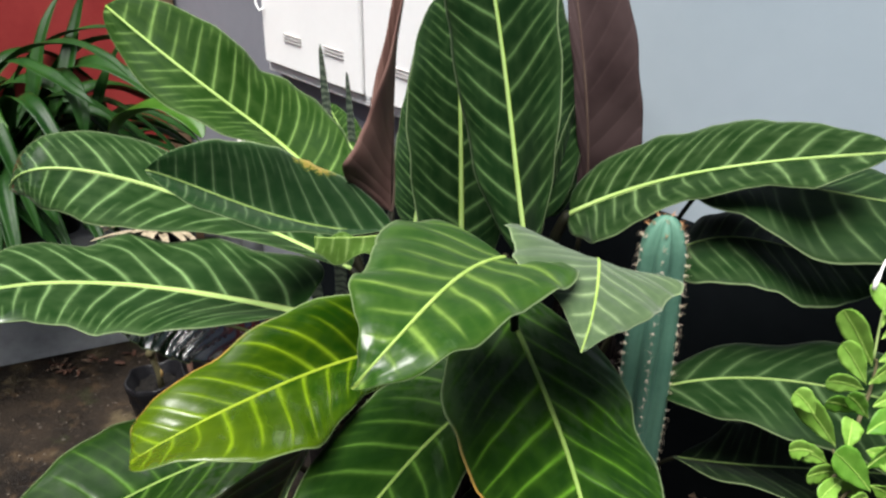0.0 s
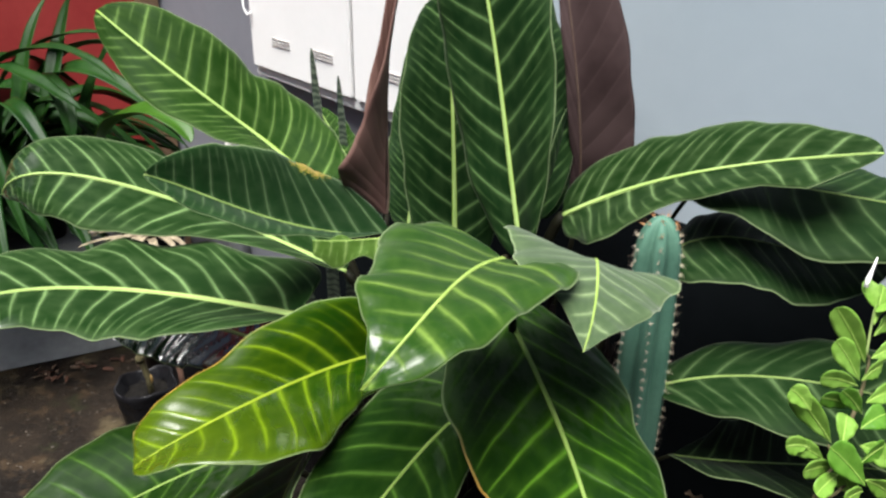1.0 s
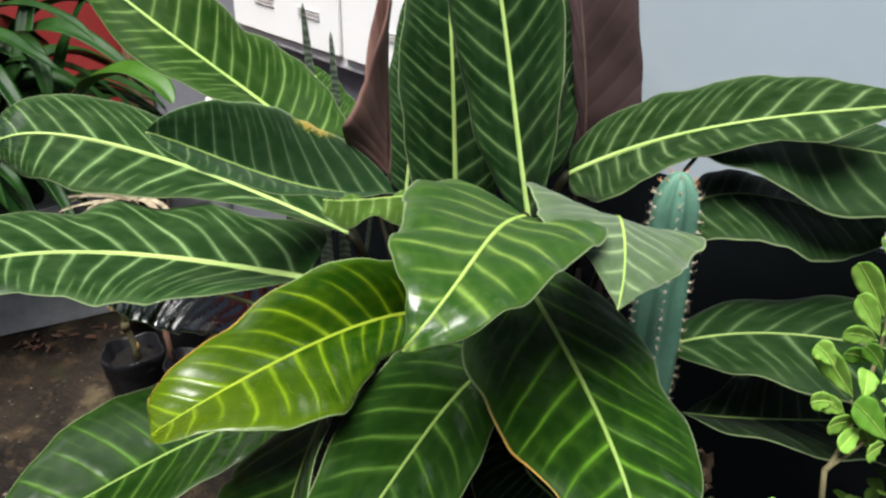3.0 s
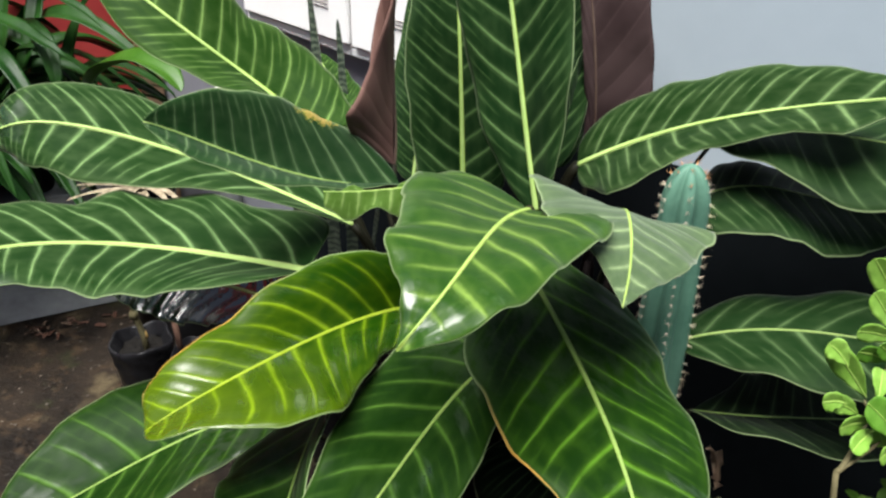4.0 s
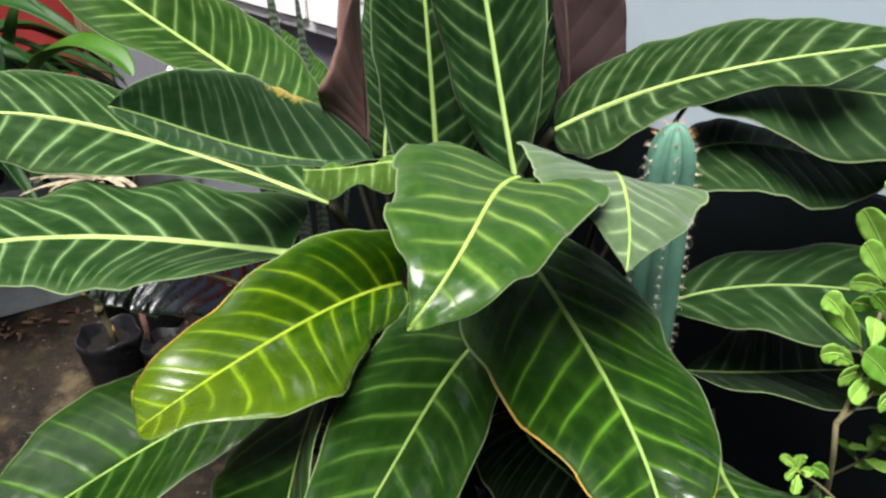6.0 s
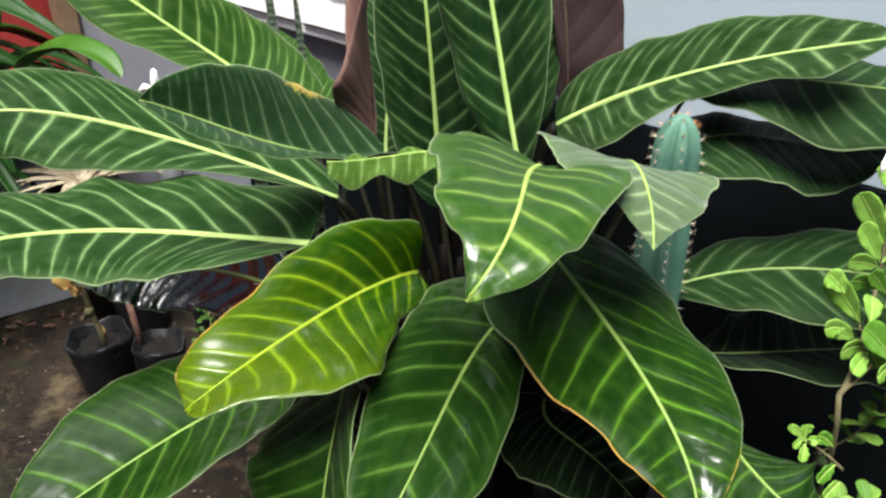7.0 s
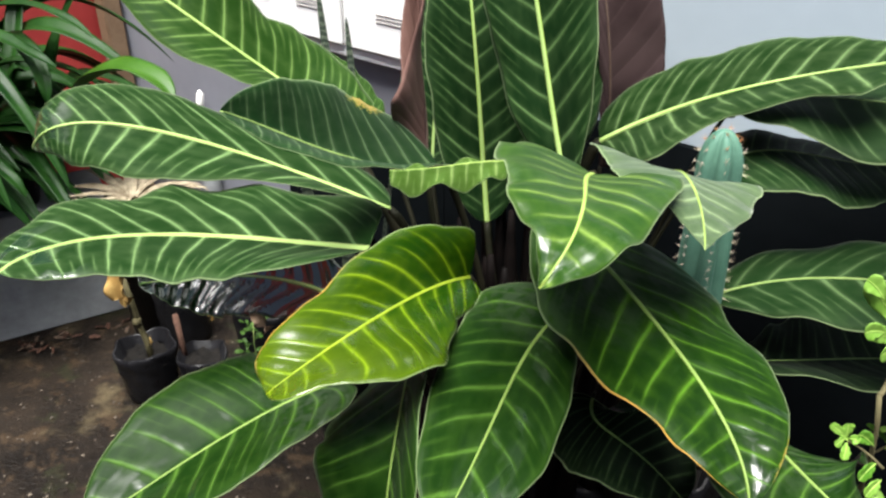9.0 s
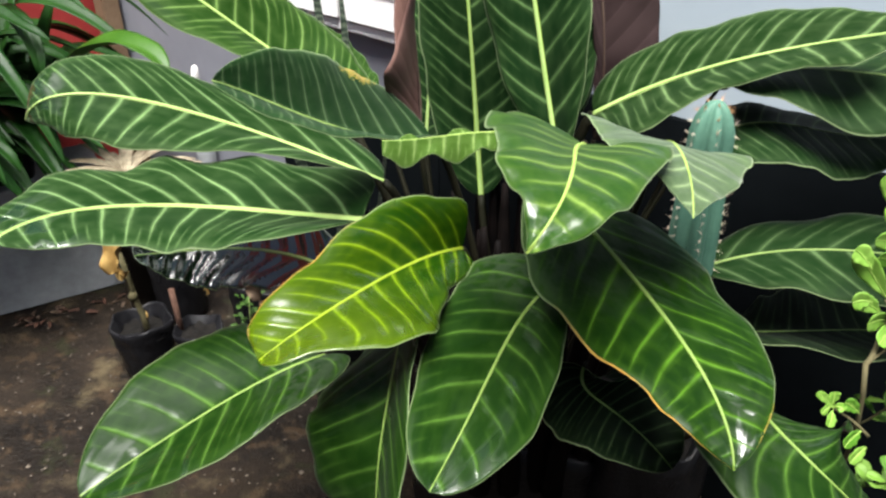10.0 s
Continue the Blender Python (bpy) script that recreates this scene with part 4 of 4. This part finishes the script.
set_leaf((0.485, 0.757, 0.997), (0.431, 0.742, 1.019), 0.0125, SHRUB, 0.1)
set_leaf((0.439, 0.705, 0.957), (0.386, 0.711, 1.021), 0.0145, SHRUB, 0.2)
set_leaf((0.472, 0.737, 0.981), (0.426, 0.723, 1.005), 0.0120, SHRUB_DARK, 0.2)
set_leaf((0.451, 0.702, 0.954), (0.463, 0.727, 0.978), 0.0140, SHRUB, -0.1)
set_leaf((0.426, 0.691, 0.945), (0.383, 0.679, 0.974), 0.0110, SHRUB, -0.2)
set_leaf((0.438, 0.687, 0.937), (0.393, 0.666, 0.948), 0.0135, SHRUB, 0.1)
set_leaf((0.474, 0.677, 0.918), (0.423, 0.678, 0.972), 0.0180, SHRUB_DARK, -0.4)
set_leaf((0.492, 0.762, 1.001), (0.523, 0.779, 1.010), 0.0130, SHRUB, -0.4)
set_leaf((0.477, 0.717, 0.966), (0.513, 0.734, 0.974), 0.0150, SHRUB_DARK, 0.3)
set_leaf((0.472, 0.702, 0.954), (0.512, 0.703, 0.930), 0.0140, SHRUB, 0.3)
set_leaf((0.443, 0.685, 0.935), (0.463, 0.684, 0.905), 0.0120, SHRUB, -0.4)
set_leaf((0.519, 0.804, 1.036), (0.552, 0.826, 1.054), 0.0130, SHRUB, -0.4)
set_leaf((0.519, 0.810, 1.048), (0.538, 0.841, 1.085), 0.0120, SHRUB, -0.4)
set_leaf((0.482, 0.731, 0.977), (0.448, 0.723, 1.014), 0.0110, SHRUB_DARK, 0.0)
set_leaf((0.468, 0.688, 0.940), (0.502, 0.706, 0.950), 0.0130, SHRUB_DARK, -0.4)
set_leaf((0.443, 0.683, 0.929), (0.407, 0.655, 0.926), 0.0120, SHRUB, -0.4)
set_leaf((0.471, 0.675, 0.912), (0.437, 0.651, 0.918), 0.0130, SHRUB, 0.0)
set_leaf((0.474, 0.680, 0.924), (0.512, 0.681, 0.899), 0.0130, SHRUB, -0.4)
set_leaf((0.510, 0.783, 1.018), (0.553, 0.799, 1.024), 0.0130, SHRUB, 0.0)
set_leaf((0.491, 0.741, 0.985), (0.533, 0.757, 0.990), 0.0130, SHRUB, 0.0)
set_leaf((0.350, 0.625, 0.858), (0.327, 0.631, 0.880), 0.0054, SHRUB)
set_leaf((0.349, 0.627, 0.861), (0.348, 0.629, 0.881), 0.0072, SHRUB)
set_leaf((0.347, 0.626, 0.860), (0.331, 0.618, 0.858), 0.0063, SHRUB)
set_leaf((0.349, 0.624, 0.856), (0.339, 0.609, 0.844), 0.0081, SHRUB)
set_leaf((0.350, 0.626, 0.860), (0.359, 0.617, 0.861), 0.0063, SHRUB)
set_leaf((0.382, 0.608, 0.835), (0.356, 0.596, 0.823), 0.0108, SHRUB_DARK)
set_leaf((0.380, 0.618, 0.853), (0.359, 0.621, 0.870), 0.0090, SHRUB_DARK)
set_leaf((0.387, 0.598, 0.817), (0.362, 0.586, 0.806), 0.0108, SHRUB)
set_leaf((0.401, 0.680, 0.970), (0.373, 0.677, 0.974), 0.0126, SHRUB)
set_leaf((0.403, 0.699, 1.005), (0.380, 0.707, 1.029), 0.0126, SHRUB)
bag("planting_bag", (0.53, 0.83, 0), 0.09, 0.20, "black planting bag of the shrub", 0.85)

# ---- snake plant behind ----
snake = thing("snake_plant", (-0.26, 1.66, 0.0), "banded snake plant with stiff upright blades", "plant")
for a, b, w, tw in (((-0.23, 1.62, 0.30), (-0.263, 1.69, 1.190), 0.0165, 0.1), ((-0.20, 1.64, 0.30), (-0.208, 1.68, 1.135), 0.014, -0.2),
                    ((-0.27, 1.66, 0.30), (-0.36, 1.70, 0.98), 0.016, -0.5), ((-0.20, 1.66, 0.3), (-0.10, 1.62, 1.02), 0.012, 1.1)):
    a, b = np.array(a), np.array(b)
    verts, faces, slots, maps, M, N = blade([a, a * 0.7 + b * 0.3 + (0.008, 0, 0), a * 0.3 + b * 0.7 + (0.012, 0, 0), b], (tw, tw + 0.3), w, (0.12, 0.42), (0.35, 0.3, 0.35, 0.3), upright=True, nu=40, nv=4, wave=(0.0008, 3, 0), pleat=0, thick=0.003)
    part("blade", mesh("blade", verts - np.array(snake.location), faces, [SNAKE]), snake)
bag("planting_bag", (-0.24, 1.66, 0), 0.11, 0.34, "black planting bag of the snake plant", 0.9)


# ---- strap-leaved plants on the ledge ----
def straps(where, count, length, seed, label, mat, mats_alt=None, spread=1.0, height=0.0):
    rng = random.Random(seed)
    ob = thing("strap_leaf_plant", where, label, "plant", "strap-leaved plants on the ledge")
    for i in range(count):
        az = i * 2.399 + rng.uniform(-0.3, 0.3)
        ln = length * rng.uniform(0.7, 1.1)
        rise = rng.uniform(0.35, 0.85) * (0.5 + 0.5 * (1 - i / count))
        d = np.array([math.cos(az), math.sin(az), 0.0]) * spread
        foot = d * 0.02
        P = [foot, foot + d * ln * 0.15 + np.array([0, 0, ln * rise]), d * ln * 0.55 + np.array([0, 0, ln * rise * 1.15]), d * ln * 0.95 + np.array([0, 0, ln * (rise * 0.75 - rng.uniform(0.05, 0.45))])]
        verts, faces, slots, maps, M, N = blade(P, (rng.uniform(-0.3, 0.3), rng.uniform(-0.5, 0.5)), rng.uniform(0.032, 0.052), (0.22, 0.6), (0.5, 0.3, 0.5, 0.3), nu=30, nv=3, wave=(0.002, 3, i), pleat=0, bulge=0.03, thick=0.0006)
        part("leaf", mesh("leaf", verts, faces, [mat]), ob)
    return ob


straps((-1.42, 2.42, 0.50), 36, 0.56, 11, "dark green strap-leaved plant in a pot", STRAP)
straps((-1.30, 2.64, 0.46), 36, 0.50, 12, "dark green strap-leaved plant beside the red wall", STRAP)
straps((-1.50, 2.20, 0.43), 26, 0.42, 14, "low dark strap-leaved plant on the ledge", STRAP)
straps((-1.62, 2.55, 0.50), 34, 0.70, 13, "tall dark strap-leaved plant", STRAP)
straps((-1.46, 2.66, 0.46), 24, 0.70, 17, "tall dark strap-leaved plant close to the red wall", STRAP)
arch = thing("arching_leaf_plant", (-1.28, 2.33, 0.44), "glossy plant with broad arching strap leaves", "plant")


def arch_leaf(points, width, mat, fold=0.35, label=""):
    verts, faces, slots, maps, M, N = blade(points, (0, 0), width, (0.35, 0.6), (fold, fold, fold, fold), nu=40, nv=5, wave=(0.002, 3, 1), pleat=0, bulge=0.03)
    part("leaf", mesh("leaf", verts - np.array(arch.location), faces, [mat]), arch, label)


arch_leaf([(-1.018, 2.340, 0.732), (-0.989, 2.363, 0.869), (-0.790, 2.336, 0.902), (-0.708, 2.242, 0.799)], 0.072, LIME, label="broad lime green leaf")
arch_leaf([(-1.380, 2.385, 0.914), (-1.203, 2.351, 1.097), (-1.024, 2.345, 1.069), (-0.891, 2.241, 0.975)], 0.031, STRAP, label="")
arch_leaf([(-1.287, 2.337, 0.994), (-1.207, 2.308, 1.009), (-1.069, 2.214, 0.956), (-0.986, 2.189, 0.912)], 0.032, STRAP, label="")
arch_leaf([(-1.182, 2.362, 0.956), (-1.119, 2.346, 0.983), (-1.020, 2.214, 0.905), (-1.035, 2.203, 0.808)], 0.032, STRAP, label="")
arch_leaf([(-1.446, 2.272, 0.682), (-1.297, 2.234, 0.664), (-1.160, 2.143, 0.670), (-1.127, 2.127, 0.564)], 0.031, STRAP, label="")
arch_leaf([(-1.331, 2.347, 0.748), (-1.245, 2.499, 0.867), (-1.306, 2.443, 0.959), (-1.217, 2.635, 1.159)], 0.031, STRAP, label="")
arch_leaf([(-1.301, 2.391, 0.659), (-1.142, 2.467, 0.920), (-1.252, 2.649, 0.995), (-1.145, 2.692, 1.187)], 0.030, STRAP, label="")
arch_leaf([(-1.157, 2.428, 0.647), (-1.157, 2.569, 0.772), (-1.105, 2.599, 0.938), (-0.995, 2.685, 1.084)], 0.030, STRAP, label="")
arch_leaf([(-1.395, 2.475, 0.743), (-1.462, 2.627, 0.952), (-1.168, 2.549, 1.088), (-1.019, 2.577, 1.041)], 0.031, STRAP, label="")
arch_leaf([(-1.329, 2.248, 0.900), (-1.269, 2.215, 0.832), (-1.275, 2.214, 0.830), (-1.259, 2.180, 0.762)], 0.020, LIME, label="")

# ---- ledge pots and bags ----
def pot(where, r, h, mat, label):
    """A round nursery pot with a rolled rim and a hollow top."""
    ob = thing("flower_pot", where, label, "flower pot")
    prof = [(0.0, 0.0), (0.72 * r, 0.0), (0.95 * r, 0.86 * h), (1.03 * r, 0.87 * h), (1.04 * r, 0.99 * h), (0.98 * r, h), (0.93 * r, 0.97 * h), (0.88 * r, 0.80 * h), (0.0, 0.80 * h)]
    n = 36
    verts = [(a * math.cos(2 * math.pi * j / n), a * math.sin(2 * math.pi * j / n), b) for a, b in prof for j in range(n)]
    faces = [(i * n + j, i * n + (j + 1) % n, (i + 1) * n + (j + 1) % n, (i + 1) * n + j) for i in range(len(prof) - 1) for j in range(n)]
    part("pot", mesh("pot", verts, faces, [mat]), ob)
    return ob


rosette = thing("rosette_plant", (-0.885, 2.27, 0.47), "spiky rosette plant with dry brown striped leaves", "plant")
rng = random.Random(5)
for i in range(22):
    az = i * 2.399
    ln = rng.uniform(0.15, 0.25)
    d = np.array([math.cos(az), math.sin(az), 0])
    tip = d * ln + np.array([0, 0, rng.uniform(-0.02, 0.07)])
    verts, faces, slots, maps, M, N = blade([(0, 0, 0.0), d * ln * 0.3 + (0, 0, 0.045), d * ln * 0.7 + (0, 0, 0.06), tip], (0, 0), rng.uniform(0.012, 0.018), (0.3, 0.7), (0.4, 0.3, 0.4, 0.3), nu=16, nv=3, wave=(0.001, 2, i), pleat=0)
    part("leaf", mesh("leaf", verts, faces, [ROSETTE]), rosette)
pot((-0.885, 2.27, 0), 0.10, 0.48, BAG, "tall black nursery pot under the rosette plant")
pot((-1.28, 2.33 + 0.09, 0.42), 0.09, 0.12, BAG, "black nursery pot on the ledge")

orn = thing("white_ornament", (-0.735, 2.76, 0.0), "small white rounded garden ornament against the wall", "ornament")
part("column", tube("column", [(0, 0, 0), (0, 0, 0.3), (0, 0, 0.59)], (0.05, 0.035, 0.03), CONCRETE, 16), orn)
part("knob", tube("knob", [(0, 0, 0.585), (0, 0, 0.60), (0.003, 0, 0.625), (0.005, 0, 0.65), (0.005, 0, 0.66)], (0.008, 0.013, 0.014, 0.011, 0.003), BLOSSOM, 14), orn, "white knob")
part("fragment", tube("fragment", [(-0.05, -0.02, 0.59), (-0.03, -0.02, 0.605), (0.0, -0.02, 0.595)], (0.006, 0.013, 0.007), BLOSSOM, 12), orn, "white fragment")

g1 = "planting bags on the yard floor"
b1 = bag("planting_bag", (-0.838, 1.942, 0), 0.085, 0.165, "black planting bag with a cut stem and dark soil", 0.80)
b2 = bag("planting_bag", (-0.679, 1.933, 0), 0.072, 0.13, "small black planting bag with a bare reddish stick", 0.85)
b3 = bag("planting_bag", (-0.50, 2.02, 0), 0.095, 0.24, "black planting bag in the shade", 0.85)
b4 = bag("planting_bag", (-0.78, 2.22, 0), 0.09, 0.26, "black planting bag behind the others", 0.85)
for q in (b1, b2, b3, b4):
    q["group"] = g1
cut = thing("plant_cutting", (-0.824, 1.936, 0.13), "grey bare stem with a yellow bud scar", "stem")
part("stem", tube("stem", [(0, 0, -0.02), (-0.005, 0.005, 0.05), (-0.018, 0.01, 0.10), (-0.022, 0.01, 0.16), (-0.03, 0.0, 0.26)], (0.010, 0.009, 0.008, 0.007), TWIG, 9), cut)
part("knot", tube("knot", [(-0.026, 0.008, 0.105), (-0.02, 0.005, 0.118), (-0.018, 0.006, 0.13)], (0.010, 0.013, 0.009), TWIG, 9), cut)
part("bud_scar", tube("bud_scar", [(0.006, -0.008, 0.045), (0.012, -0.012, 0.055), (0.010, -0.012, 0.075)], (0.002, 0.004, 0.001), YELLOW, 7), cut, "yellow bud scar")
stick = thing("bare_stick", (-0.733, 1.953, 0.105), "rough reddish stick cut off at the top", "stick")
part("stick", tube("stick", [(0, 0, -0.02), (-0.004, 0, 0.06), (-0.008, 0, 0.15)], (0.0095, 0.0085, 0.0085), plain("red_brown_bark", (0.055, 0.026, 0.018), (0.14, 0.078, 0.055), 60, 0.85, 0.7), 9), stick)


def withered(where, length, width, mat, label, droop=1.0, az=0.0):
    ob = thing("withered_leaf", where, label, "dead leaf")
    d = np.array([math.cos(az), math.sin(az), 0])
    verts, faces, slots, maps, M, N = blade([(0, 0, 0), d * 0.3 * length + (0, 0, -0.2 * length * droop), d * 0.4 * length + (0, 0, -0.6 * length * droop), d * 0.35 * length + (0, 0, -length * droop)], (0.4, 1.6), width, (0.4, 0.5), (0.8, 0.5, 0.6, 0.9), nu=30, nv=6, wave=(0.006, 3, 1), pleat=0.002)
    part("blade", mesh("blade", verts, faces, [mat]), ob)


withered((-0.801, 1.876, 0.465), 0.13, 0.045, YELLOW, "limp yellow withered leaf hanging over a bag", 1.0, 3.0)
withered((-0.589, 1.741, 0.435), 0.09, 0.015, YELLOW, "shrivelled yellow leaf tip", 1.0, 2.0)
withered((-0.473, 1.646, 0.452), 0.09, 0.030, DRY, "limp brown withered leaf", 1.0, 1.0)
withered((0.347, 0.853, 0.746), 0.09, 0.010, DRY, "dry brown leaf caught among the stalks", 1.0, 0.3)

# loose grit, leaf scraps and moss on the yard floor
rng = random.Random(21)
gv, gf = [], []
for i in range(900):
    x, y = rng.uniform(-1.9, -0.35), rng.uniform(1.25, 2.35)
    r = rng.uniform(0.0015, 0.005) * (1.8 if rng.random() < 0.06 else 1)
    n0 = len(gv)
    for dx, dy, dz in ((1, 0, 0), (-1, 0, 0), (0, 1, 0), (0, -1, 0), (0, 0, 0.7), (0, 0, -0.7)):
        gv.append((x + r * dx * rng.uniform(0.6, 1.3), y + r * dy * rng.uniform(0.6, 1.3), 0.001 + r * dz * 0.8))
    gf += [tuple(n0 + k for k in f) for f in ((0, 2, 4), (2, 1, 4), (1, 3, 4), (3, 0, 4), (2, 0, 5), (1, 2, 5), (3, 1, 5), (0, 3, 5))]
k = Nodes("loose_grit")
isl = k.node("ShaderNodeNewGeometry").outputs["Random Per Island"]
GRIT = k.done(k.mix(isl, (0.018, 0.014, 0.010), (0.11, 0.088, 0.065)), 0.9)
tagged(new("grit", mesh("grit", gv, gf, [GRIT], smooth=False)), "loose grit and crumbs on the wet concrete", "grit", kind="stuff")


def scrap(where, length, width, mat, az, label):
    ob = thing("fallen_leaf", where, label, "dead leaf", "dead leaves along the ledge foot")
    d = np.array([math.cos(az), math.sin(az), 0.0])
    verts, faces, slots, maps, M, N = blade([(0, 0, 0.006), d * length * 0.33 + (0, 0, 0.010), d * length * 0.66 + (0, 0, 0.009), d * length + (0, 0, 0.005)], (0.1, 0.5), width, (0.5, 0.6), (0.5, 0.2, 0.6, 0.3), nu=16, nv=4, wave=(0.002, 3, az), pleat=0.0004)
    part("blade", mesh("blade", verts, faces, [mat]), ob)


LITTER = plain("dull_brown_litter", (0.04, 0.026, 0.017), (0.10, 0.070, 0.050), 25, 0.8, 0.4)
REDDISH = plain("rusty_dead_leaf", (0.028, 0.012, 0.008), (0.075, 0.036, 0.023), 30, 0.8, 0.4)
for i in range(24):
    f = rng.random()
    scrap((-1.32 + 0.36 * f + rng.uniform(-0.03, 0.03), 2.20 + 0.10 * f + rng.uniform(-0.04, 0.05), 0.0), rng.uniform(0.018, 0.045), rng.uniform(0.003, 0.008), rng.choice((REDDISH, REDDISH, LITTER)), rng.uniform(0, 6.28), "curled rusty brown dead leaf")

# small weed seedling between the bags
weed = thing("seedling", (-0.518, 1.86, 0.0), "tiny green weed seedling growing between the black bags", "weed")
part("stem", tube("stem", [(0, 0, 0.0), (0.004, 0, 0.10), (0.0, 0.004, 0.20), (0.006, 0.0, 0.28)], (0.0022, 0.0012), PETIOLE_SHRUB, 6), weed)
WEED = plain("weed_leaf", (0.016, 0.045, 0.006), (0.040, 0.085, 0.014), 50, 0.5)
weed_leaf = mesh("leaf", *small_leaf(0.030, 0.0085, WEED), [WEED])
for i in range(34):
    h = 0.13 + 0.155 * i / 33
    leaf = part("leaf", weed_leaf, weed)
    leaf.matrix_local = pose(rng.uniform(-0.03, 0.03), rng.uniform(-0.02, 0.02), h, 0, 0, math.degrees(i * 2.4)) @ pose(0, 0, 0, rng.uniform(-30, 30), rng.uniform(-50, 10), 0) @ Matrix.Scale(rng.uniform(0.5, 1.0), 4)
